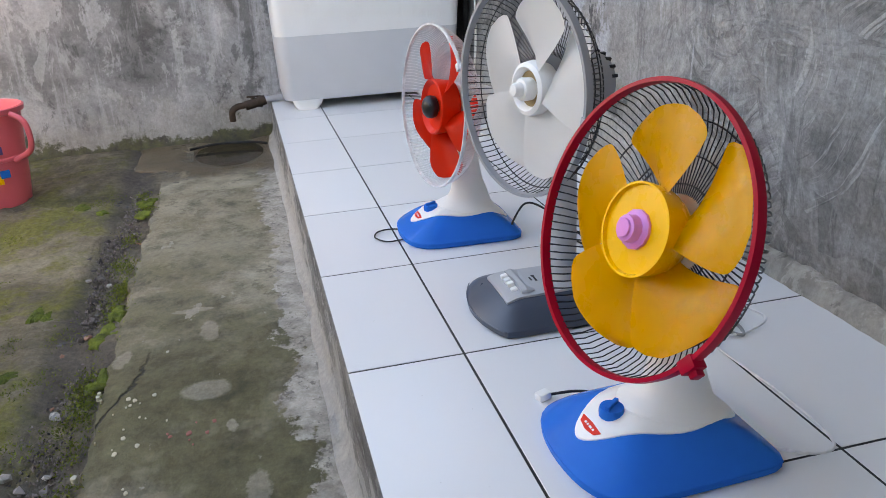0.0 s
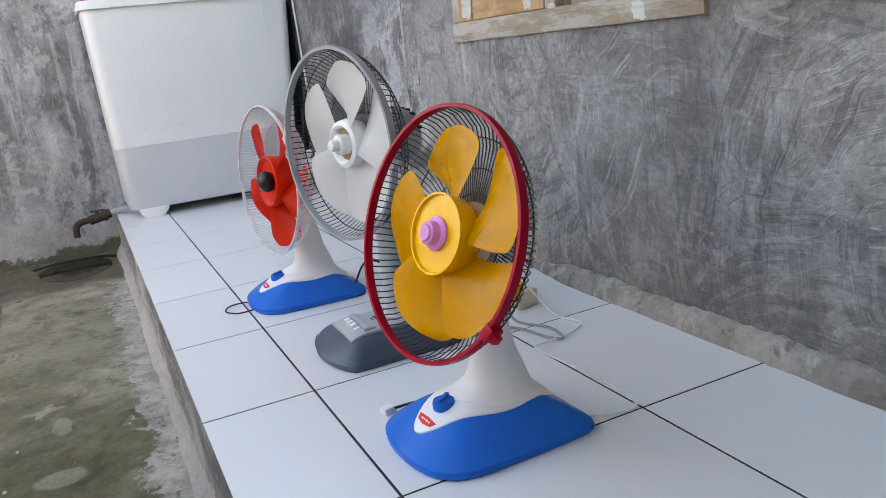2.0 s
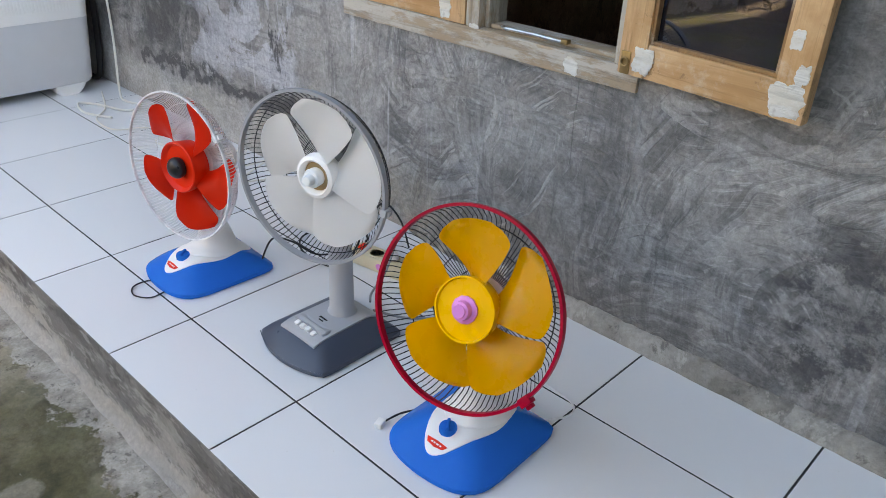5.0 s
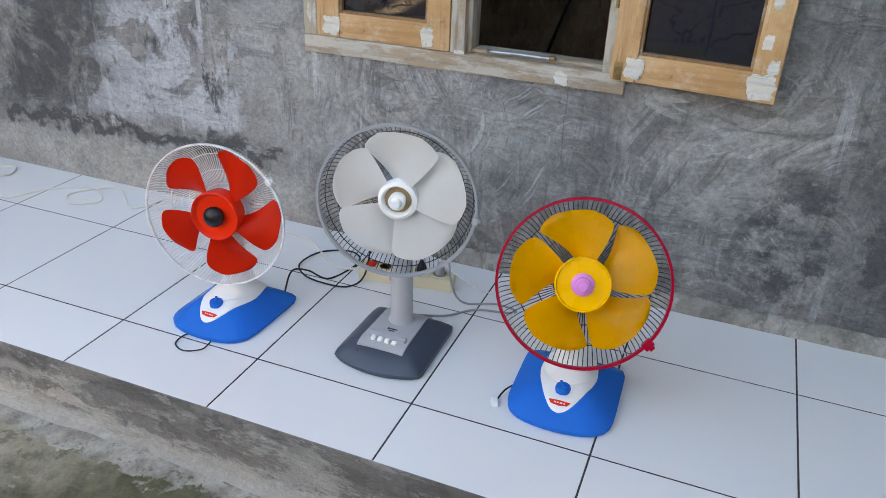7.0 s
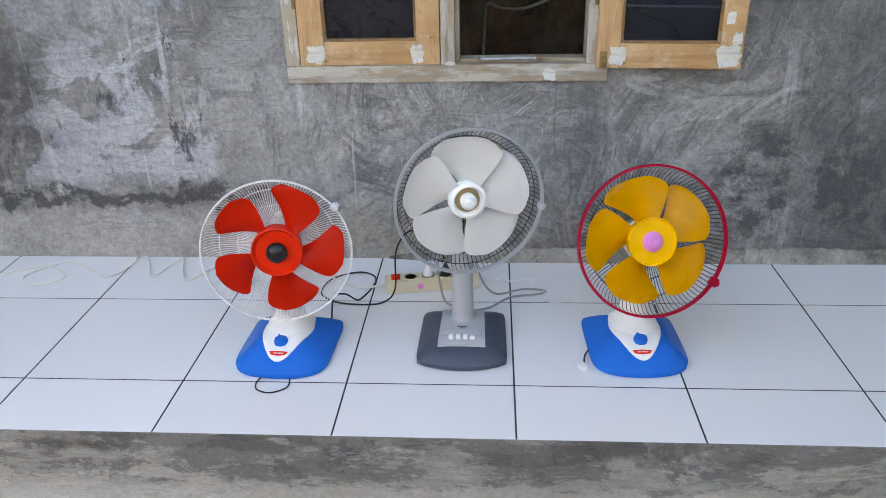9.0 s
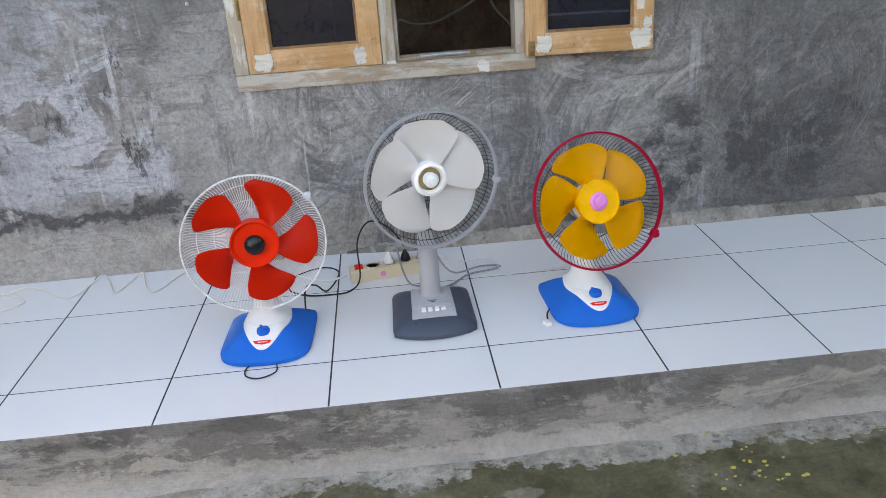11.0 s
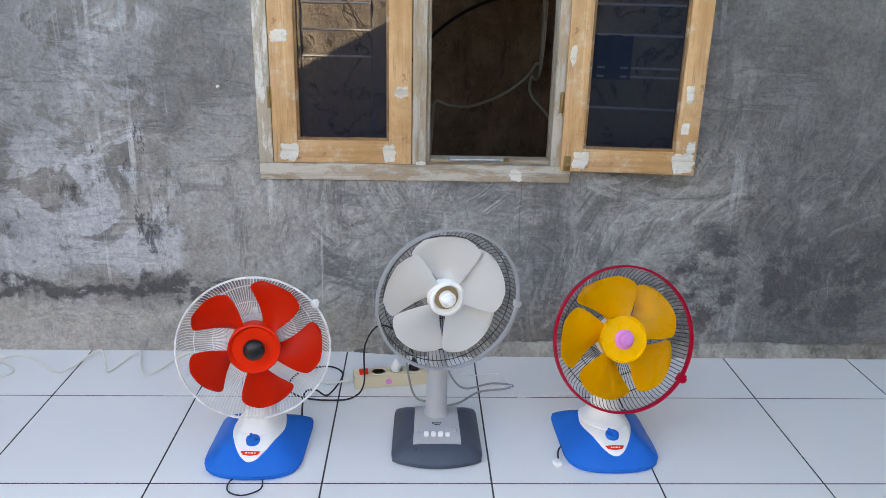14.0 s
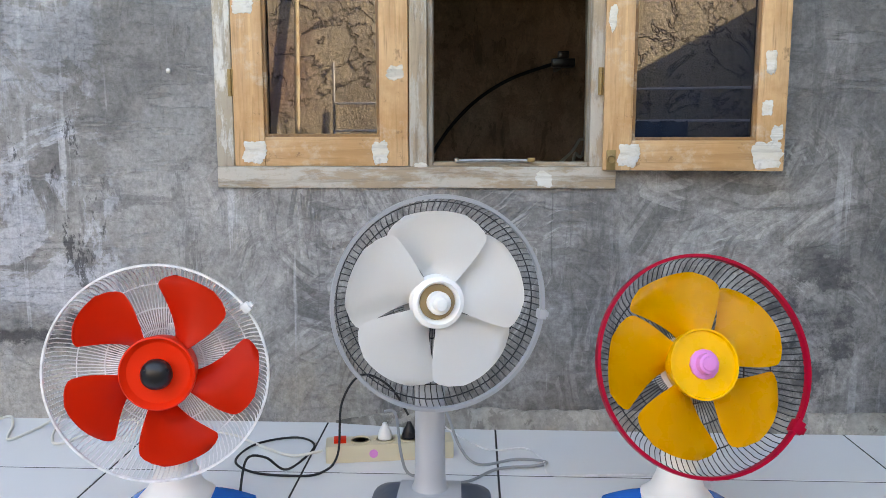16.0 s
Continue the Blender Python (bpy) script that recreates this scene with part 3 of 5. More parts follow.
def make_setting():
    # house wall with its window opening
    bm = bmesh.new()
    for x0, x1, z0, z1 in ((-1.82, WIN_X0 + 0.01, -0.3, 2.7), (WIN_X1 - 0.01, EAST_X + 0.12, -0.3, 2.7), (WIN_X0 + 0.01, WIN_X1 - 0.01, -0.3, WIN_Z0 + 0.01), (WIN_X0 + 0.01, WIN_X1 - 0.01, WIN_Z1, 2.7)):
        box(bm, x0, x1, WALL_Y, WALL_Y + 0.13, z0, z1)
    bmesh.ops.remove_doubles(bm, verts=bm.verts, dist=0.0005)
    structure(part("wall_north", bm, CEMENT, smooth=False), "grey trowelled cement house wall with white lime runs and damp stains", "wall")
    structure(part("wall_west", wobble(boxed(WEST_X - 0.12, WEST_X, -3.6, WALL_Y, -0.3, 1.7), 0.0, 1), BACK_CEMENT, smooth=False), "mouldy grey plastered yard wall with moss along its foot", "wall")
    structure(part("wall_south", boxed(WEST_X - 0.12, EAST_X + 0.12, -3.72, -3.6, -0.3, 1.95), MUD, smooth=False), "cracked tan plaster wall across the yard", "wall")
    # the east wall is out of view, set to cast the slanting shadow and dim the right
    structure(part("wall_east", boxed(EAST_X, EAST_X + 0.12, -3.72, WALL_Y + 0.13, -0.3, 2.25), BACK_CEMENT, smooth=False), "unseen grey plastered wall added to shade the yard from the east", "wall")
    # unseen eaves, added to keep the sun off the terrace
    bm = boxed(-1.9, EAST_X + 0.2, -0.25, 3.7, 2.7, 2.76)
    # extra canopy out of view, only there to dim the right-hand side
    box(bm, 1.60, EAST_X + 0.2, -2.0, -0.25, 2.45, 2.50)
    structure(part("ceiling", bm, ROOF, smooth=False), "unseen boarded eaves and canopy added to keep sun and sky off the terrace", "ceiling")
    # terrace body under the tiles
    bm = bmesh.new()
    front = []
    for i in range(121):
        x = WEST_X + (EAST_X - WEST_X) * i / 120
        q = noise.noise(Vector((x * 5, 0.3, 0))) * 0.0015
        q2 = noise.noise(Vector((x * 9, 4.3, 0))) * 0.0022
        front.append([(x, WALL_Y, -0.012), (x, EDGE_Y + 0.0055, -0.012), (x, EDGE_Y + 0.0055, -0.0012), (x, EDGE_Y + 0.0005, -0.0012), (x, EDGE_Y - 0.0012 + q * 0.3, -0.004), (x, EDGE_Y - 0.002 + q, -0.08), (x, EDGE_Y - 0.005 + q, -0.13), (x, EDGE_Y - 0.010 + q2, -0.153), (x, EDGE_Y - 0.020 + q2 * 2, -0.165), (x, EDGE_Y - 0.034 + q2 * 3, -0.174), (x, WALL_Y, -0.3)])
    rings(bm, front, True)
    structure(part("terrace", bm, CURB), "raised cement terrace edge, stained dark along its top", "curb")
    bed = boxed(WEST_X, EAST_X, EDGE_Y + 0.006, WALL_Y, -0.0115, -0.0009)
    floor = structure(part("floor", bed, GROUT, smooth=False), "white ceramic tiled terrace floor with dark grout joints", "floor")
    # mortar fillet along the wall foot
    bm = bmesh.new()
    rows = []
    for i in range(321):
        x = 0.42 + (EAST_X - 0.42) * i / 320
        a = noise.noise(Vector((x * 6, 1.7, 0)))
        b = noise.noise(Vector((x * 15, 5.7, 0)))
        c = noise.noise(Vector((x * 43, 2.2, 0)))
        d = 0.031 + 0.003 * a + 0.002 * b + 0.002 * c
        h = 0.041 + 0.004 * a + 0.005 * b + 0.005 * c
        if i < 24:
            d, h = d * (i + 4) / 28, h * (i + 4) / 28
        rows.append([(x, WALL_Y + 0.01, 0.0), (x, WALL_Y - d, 0.0), (x, WALL_Y - d * 0.95, h * 0.22), (x, WALL_Y - d * 0.70 - 0.003 * c, h * 0.62 + 0.004 * b), (x, WALL_Y - d * 0.36, h * 0.93 - 0.004 * c), (x, WALL_Y - 0.004, h), (x, WALL_Y + 0.01, h)])
    rings(bm, rows, True)
    structure(part("baseboard", bm, SKIRT), "rough bare mortar fillet along the foot of the wall", "skirting")
    # path of old concrete beside the terrace
    bm = bmesh.new()
    nx, ny = 360, 14
    grid = []
    for i in range(nx + 1):
        x = WEST_X + (EAST_X - WEST_X) * i / nx
        edge = -0.655 + noise.noise(Vector((x * 4, 9, 0))) * 0.024 + noise.noise(Vector((x * 17, 3, 0))) * 0.014 + noise.noise(Vector((x * 39, 5, 0))) * 0.007
        if x < -1.25:
            edge -= 0.12 * min(1, (-1.25 - x) / 0.1)
        col = []
        for j in range(ny + 1):
            y = EDGE_Y + 0.03 + (edge - EDGE_Y - 0.03) * j / ny
            col.append((x, y, level(x, y) - (0.006 if j == ny else 0)))
        col += [(x, edge - 0.006, GROUND_Z - 0.03), (x, edge - 0.006, -0.3), (x, EDGE_Y + 0.03, -0.3)]
        grid.append(col)
    rings(bm, grid, True)
    structure(part("pavement", bm, PATHWAY), "old concrete path, green with algae and chipped along its edge", "pavement")
    # soil of the yard, out to the horizon
    def soil(x, y):
        near = max(0.0, min(1.0, (y + 3.6) / 0.3)) * max(0.0, min(1.0, (x + 1.7) / 0.1))
        gutter = -0.022 * math.exp(-((y + 0.74) / 0.06) ** 2)
        bank = 0.020 * max(0.0, min(1.0, (-0.95 - x) / 0.25)) * max(0.0, min(1.0, (y + 1.5) / 0.4))
        lumps = noise.noise(Vector((x * 3, y * 3, 7))) * 0.018 + noise.noise(Vector((x * 14, y * 14, 1))) * 0.008 + noise.noise(Vector((x * 34, y * 34, 4))) * 0.006 + noise.noise(Vector((x * 75, y * 75, 9))) * 0.0025
        return GROUND_Z - 0.020 + gutter + bank + near * lumps

    structure(part("ground", sheet(-1.75, EAST_X + 0.05, -3.65, -0.55, 420, 230, soil), SOIL), "dark damp yard soil patched with green moss", "ground")
    far = bmesh.new()
    box(far, -400, 400, -400, 400, -0.42, -0.32)
    structure(part("ground_far", far, SOIL, smooth=False), "bare soil reaching out beyond the yard walls", "ground")
    return floor


FLOOR = make_setting()


def make_room():
    """The dim room behind the window."""
    for name, b in (("wall_room_back", (-0.6, 2.2, 3.4, 3.5, -0.3, 2.7)), ("wall_room_left", (-0.7, -0.6, WALL_Y + 0.13, 3.5, -0.3, 2.7)), ("wall_room_right", (2.2, 2.3, WALL_Y + 0.13, 3.5, -0.3, 2.7)), ("floor_room", (-0.6, 2.2, WALL_Y + 0.13, 3.4, -0.3, -0.1))):
        structure(part(name, boxed(*b), DARK_ROOM, smooth=False), "dim brown surface of the room behind the window", "wall" if "wall" in name else "floor")


make_room()


# ---- window ----
def timber(name, b, material, parent, label="", bevel=0.003):
    return part(name, boxed(*b, bevel=bevel), material, parent, label)


def filler(parent, x0, x1, y, z0, z1, seed):
    """A thin ragged dab of white filler on timber that faces -y."""
    bm = bmesh.new()
    n = 44
    cx, cz, rx, rz = (x0 + x1) / 2, (z0 + z1) / 2, (x1 - x0) / 2, (z1 - z0) / 2
    loops = []
    for s, d in ((1.0, 0.0), (0.93, 0.0012), (0.4, 0.0016)):
        loop = []
        for i in range(n):
            a = 2 * math.pi * i / n
            c, sn = math.cos(a), math.sin(a)
            k = (abs(c) ** 4 + abs(sn) ** 4) ** -0.25 * (0.92 + 0.30 * noise.noise(Vector((c * 1.7 + seed, sn * 1.7, seed * 2))) + 0.16 * noise.noise(Vector((c * 6 + seed, sn * 6, seed))))
            loop.append((cx + rx * c * k * s, y - d, cz + rz * sn * k * s))
        loops.append(loop)
    rings(bm, loops)
    part("filler_patch", bm, PUTTY, parent, "smeared white wood filler")


def hinge(parent, x, y, z, h=0.06):
    bm = bmesh.new()
    for k in range(5):
        lathe([(0.0034, -h / 2 + h * k / 5 + 0.0006), (0.0034, -h / 2 + h * (k + 1) / 5 - 0.0006)], 10, Matrix.Translation((x, y, z)), bm)
    box(bm, x - 0.006, x + 0.006, y + 0.0005, y + 0.0032, z - h / 2, z + h / 2)
    part("hinge", bm, BRASS, parent, "tarnished brass hinge")


def sash(name, at, w, left, right, low, label, dabs, T=0.034):
    """A casement leaf: local x along it, y into the wall, z up from its lower edge."""
    H = 1.13
    s = tagged(thing(name, at, label, "window sash"), kind="structure")
    timber("stile", (0, left, 0, T, 0, H), WOOD_Z, s)
    timber("stile", (w - right, w, 0, T, 0, H), WOOD_Z, s)
    timber("rail", (left, w - right, 0.002, T - 0.002, 0, low), WOOD_X, s)
    timber("rail", (left, w - right, 0.002, T - 0.002, H - 0.08, H), WOOD_X, s)
    for b in ((left, left + 0.007, 0.006, 0.02, low, H - 0.08), (w - right - 0.007, w - right, 0.006, 0.02, low, H - 0.08), (left + 0.007, w - right - 0.007, 0.006, 0.02, low, low + 0.007)):
        timber("bead", b, BEAD, s, "dark stained glazing bead", 0.001)
    pane = timber("pane", (left + 0.002, w - right - 0.002, 0.0205, 0.0245, low + 0.001, H - 0.081), GLASS, s, "dark tinted glass pane", 0)
    for i, (x0, x1, z0, z1) in enumerate(dabs):
        filler(s, x0, x1, 0.0, z0, z1, i * 3.7 + w)
    return s


def make_window():
    f = tagged(thing("window_1", Matrix.Identity(4), "weathered wooden window frame with peeling pale paint and filler dabs", "window"), kind="structure")
    y0, y1 = 0.673, 0.76
    timber("sill", (WIN_X0, WIN_X1, y0 - 0.002, y1, WIN_Z0, 0.612), OLD_WOOD, f, "grey weathered bottom rail")
    timber("jamb", (WIN_X0, 0.198, y0, y1, 0.612, WIN_Z1), PEELED, f, "jamb with peeling white paint")
    timber("jamb", (1.006, WIN_X1, y0, y1, 0.612, WIN_Z1), OLD_POST, f)
    timber("mullion", (0.600, 0.640, y0, y1, 0.612, WIN_Z1), OLD_POST, f)
    timber("stop", (0.640, 0.652, y0 + 0.022, y1, 0.612, WIN_Z1), OLD_POST, f)
    timber("head", (0.198, 1.006, y0, y1, WIN_Z1 - 0.05, WIN_Z1), OLD_WOOD, f)
    timber("stop", (0.652, 1.006, y0 + 0.03, y1, 0.612, 0.622), OLD_WOOD, f)
    filler(f, 0.612, 0.644, y0, 0.592, 0.622, 2)
    filler(f, 0.885, 0.925, y0 - 0.002, 0.566, 0.602, 5)
    hinge(f, 0.196, 0.669, 0.80)
    hinge(f, 1.026, 0.664, 0.80)
    sash("window_sash", pose(0.200, 0.671, 0.613), 0.398, 0.070, 0.065, 0.066, "closed wooden casement leaf with tinted glass and filler dabs",
         [(0.020, 0.074, 0.004, 0.056), (0.316, 0.354, 0.004, 0.056), (0.350, 0.390, 0.190, 0.226), (0.004, 0.054, 0.338, 0.374)])
    sash("window_sash", pose(1.031, 0.647, 0.605, 0, 0, -5.8), 0.382, 0.062, 0.060, 0.066, "open casement leaf with tinted glass folded back to the wall",
         [(0.034, 0.080, 0.006, 0.058), (0.316, 0.380, 0.004, 0.064), (0.352, 0.378, 0.062, 0.100), (0.330, 0.354, 0.118, 0.152), (0.334, 0.356, 0.205, 0.260), (0.006, 0.024, 0.30, 0.36)], 0.0258)
    # brass catch on the open leaf
    c = thing("window_catch", pose(1.049, 0.645, 0.628), "tarnished brass catch on the casement leaf", "latch")
    part("plate", boxed(-0.010, 0.010, -0.003, 0.001, -0.022, 0.022, bevel=0.0008), BRASS, c)
    part("ring", tube(bmesh.new(), circle(0, 0, 0, 0.008, n=14), 0.0018, 6, True), BRASS, c).matrix_basis = pose(0, -0.005, 0.002, 90)
    # steel stay lying on the sill
    r = thing("window_stay", pose(0, 0, 0), "bright steel casement stay lying on the window sill", "window stay")
    part("rod", tube(bmesh.new(), [(0.705, 0.682, 0.6245), (0.79, 0.684, 0.626), (0.875, 0.686, 0.6245)], 0.004, 8), STEEL, r)
    part("knob", lathe([(0.001, 0), (0.006, 0.002), (0.006, 0.008), (0.001, 0.011)], 12, Matrix.Translation((0.707, 0.682, 0.622))), STEEL, r)
    part("bracket", boxed(0.868, 0.884, 0.678, 0.694, 0.622, 0.632, bevel=0.001), BRASS, r)


make_window()


# ---- fans ----
def base_point(u, v, hw, hd, bulge, taper):
    """A point of the base's plan, from the unit square."""
    y = v * hd
    x = u * hw * (1 - taper * (v + 1) / 2)
    if v < 0:
        y -= bulge * (1 - u * u) * (-v)
    return x, y


def corner(v, n):
    """The squareness of the base's outline: the rear corners are sharper than the front ones."""
    return n * (1.9 if v > 0 and n < 10 else 1.0)


def base_shell(bm, hw, hd, bulge, taper, height, n=5.5, power=1.9, foot=0.013):
    m = 64
    loops = []
    for r, z in [(0.97, 0.0), (1.0, 0.003), (1.0, foot)] + [(q, None) for q in (0.985, 0.96, 0.92, 0.86, 0.78, 0.68, 0.55, 0.4, 0.22, 0.04)]:
        loop = []
        for i in range(m):
            a = 2 * math.pi * i / m
            c, s = math.cos(a), math.sin(a)
            e = corner(s, n)
            k = (abs(c) ** e + abs(s) ** e) ** (-1 / e)
            x, y = base_point(c * k * r, s * k * r, hw, hd, bulge, taper)
            loop.append((x, y, foot + (height - foot) * (1 - r ** power) if z is None else z))
        loops.append(loop)
    return rings(bm, loops)


def dome(x, y, hw, hd, height, n=5.5, power=1.9, foot=0.013, bulge=0.024, taper=0.0):
    """The height of the base's skin over a point of its plan."""
    u = v = 0.0
    for _ in range(6):
        v = y / (hd + (bulge * (1 - u * u) if y < 0 else 0))
        u = x / (hw * (1 - taper * (v + 1) / 2))
    n = corner(v, n)
    r = min(1.0, (abs(u) ** n + abs(v) ** n) ** (1 / n))
    return foot + (height - foot) * (1 - r ** power)


def guard(head, radius, depth, wire, rim, count, wire_r, rings_at, plate, rim_r, clip_at, clip_mat):
    """The rear guard: local z is the fan's axis, towards the front; the rim lies at z 0."""
    pts = []
    for r, z in ((0.042, -depth), (0.09, -depth * 0.98), (radius * 0.74, -depth * 0.90), (radius * 0.88, -depth * 0.70), (radius * 0.965, -depth * 0.36), (radius * 0.992, 0.0)):
        b = 0.10 * (1 - r / radius)
        pts.append((r * math.cos(b), r * math.sin(b), z))
    first = part("guard_wire", tube(bmesh.new(), pts, wire_r, 4), wire, head)
    for i in range(1, count):
        w = new("guard_wire", first.data)
        w.parent = head
        w.matrix_basis = Matrix.Rotation(2 * math.pi * i / count, 4, "Z")
    for r, z in rings_at:
        part("guard_hoop", tube(bmesh.new(), circle(0, 0, z * depth, r * radius, n=56), wire_r * 1.25, 5, True), wire, head)
    bm = bmesh.new()
    t, w = rim_r
    prof = [(radius - t, -w), (radius + t, -w), (radius + t * 1.3, -w * 0.3), (radius + t, w), (radius - t, w), (radius - t * 1.2, 0)]
    loops = [[(r * math.cos(2 * math.pi * i / 96), r * math.sin(2 * math.pi * i / 96), z) for r, z in prof] for i in range(96)]
    rings(bm, loops + [loops[0]], True, False, False)
    bmesh.ops.remove_doubles(bm, verts=bm.verts, dist=1e-5)
    part("guard_rim", bm, rim, head)
    part("guard_plate", lathe([(0.02, -depth - 0.004), (0.050, -depth - 0.004), (0.052, -depth), (0.048, -depth + 0.003), (0.02, -depth + 0.004)], 36), plate, head)
    a = radians(clip_at)
    m = Matrix.Translation((radius * math.cos(a), radius * math.sin(a), 0)) @ Matrix.Rotation(a, 4, "Z")
    k = 0.85 if rim is CRIMSON else 0.62
    bm = box(bmesh.new(), -0.006, 0.012 * k, -0.013 * k, 0.013 * k, -0.011, 0.008, 0.002, m)
    box(bm, 0.006 * k, 0.020 * k, -0.007 * k, 0.007 * k, -0.009, 0.003, 0.0015, m)
    part("clip", bm, clip_mat, head, "moulded rim clip")


def blades(head, count, r0, r1, half0, half1, pitch, z0, sweep, material, start, label):
    for b in range(count):
        bm = bmesh.new()
        ns, nc = 20, 10
        grid = []
        for i in range(ns + 1):
            s = i / ns
            r = r0 + (r1 - r0) * s
            half = radians(half0 + (half1 - half0) * math.sin(min(1, s * 1.15) * math.pi / 2))
            if s > 0.8:
                half *= 1 - 0.5 * ((s - 0.8) / 0.2) ** 2.4
            row = []
            for j in range(nc + 1):
                c = -1 + 2 * j / nc
                a = radians(start) + 2 * math.pi * b / count + c * half + radians(sweep) * s
                z = z0 + pitch * c * (1 - 0.35 * s) + 0.006 * (1 - c * c)
                row.append(bm.verts.new((r * math.cos(a), r * math.sin(a), z)))
            grid.append(row)
        for i in range(ns):
            for j in range(nc):
                bm.faces.new((grid[i][j], grid[i + 1][j], grid[i + 1][j + 1], grid[i][j + 1]))
        bmesh.ops.solidify(bm, geom=bm.faces[:], thickness=0.0022)
        part("blade", bm, material, head, label)


def head_pose(z, d, az, el, y=0.0):
    """The guard's frame under a fan: z along the axis; az in degrees from +x."""
    a, e = radians(az), radians(el)
    f = Vector((math.cos(a) * math.cos(e), math.sin(a) * math.cos(e), math.sin(e)))
    x = Vector((-math.sin(a), math.cos(a), 0))
    up = f.cross(x)
    m = Matrix((x, up, f)).transposed().to_4x4()
    return Matrix.Translation(Vector((0, y, z)) + f * d) @ m


def motor(fan, at, r, front, back, material, slots=False):
    """The motor's housing, which carries guard and blades: local z is the fan's axis."""
    L = front - back
    house = part("motor_housing", lathe([(r * 0.55, front), (r * 0.86, front - 0.004), (r * 0.95, front - 0.02), (r, front - L * 0.45), (r * 0.97, front - L * 0.72), (r * 0.86, front - L * 0.9), (r * 0.6, front - L * 0.98), (r * 0.2, back)], 40), material, fan)
    house.matrix_basis = at
    part("oscillation_knob", lathe([(0.004, 0), (0.004, 0.010), (0.0075, 0.011), (0.0075, 0.020), (0.005, 0.023)], 14, Matrix.Translation((0, r * 0.93, front - L * 0.55)) @ Matrix.Rotation(-math.pi / 2, 4, "X")), material, house)
    if slots:
        for i in range(9):
            a = math.pi * (0.1 + 0.1 * i)
            m = Matrix.Translation((r * 0.87 * math.cos(a), r * 0.87 * math.sin(a), front - L * 0.86)) @ Matrix.Rotation(a, 4, "Z")
            part("vent_slot", box(bmesh.new(), -0.006, 0.004, -0.0028, 0.0028, -0.006, 0.006, 0.001, m), BLACK, house, "black vent slot")
    else:
        m = Matrix.Rotation(radians(-8), 4, "Z")
        part("rating_label", box(bmesh.new(), r * 0.93, r * 1.004, -0.016, 0.016, front - L * 0.62, front - L * 0.3, 0.001, m), GREY, house, "small grey rating label")
    return house


def wedge_insert(hw, hd, height):
    """The pale drop-shaped panel that lies on the blue base."""
    bm = bmesh.new()
    n = 48
    loops = []
    for s, lift in ((1.0, -0.004), (1.0, 0.002), (0.965, 0.0032), (0.8, 0.0036), (0.55, 0.004), (0.25, 0.004)):
        loop = []
        for i in range(n):
            a = 2 * math.pi * i / n
            v = math.sin(a)
            half = 0.064 * (1.0 if v > 0.1 else 1 - 0.24 * ((0.1 - v) / 1.1) ** 1.2)
            x, y = half * math.cos(a) * s, -0.002 + 0.116 * v * s
            loop.append((x, y, dome(x, y, hw, hd, height) + lift))
        loops.append(loop)
    return rings(bm, loops)


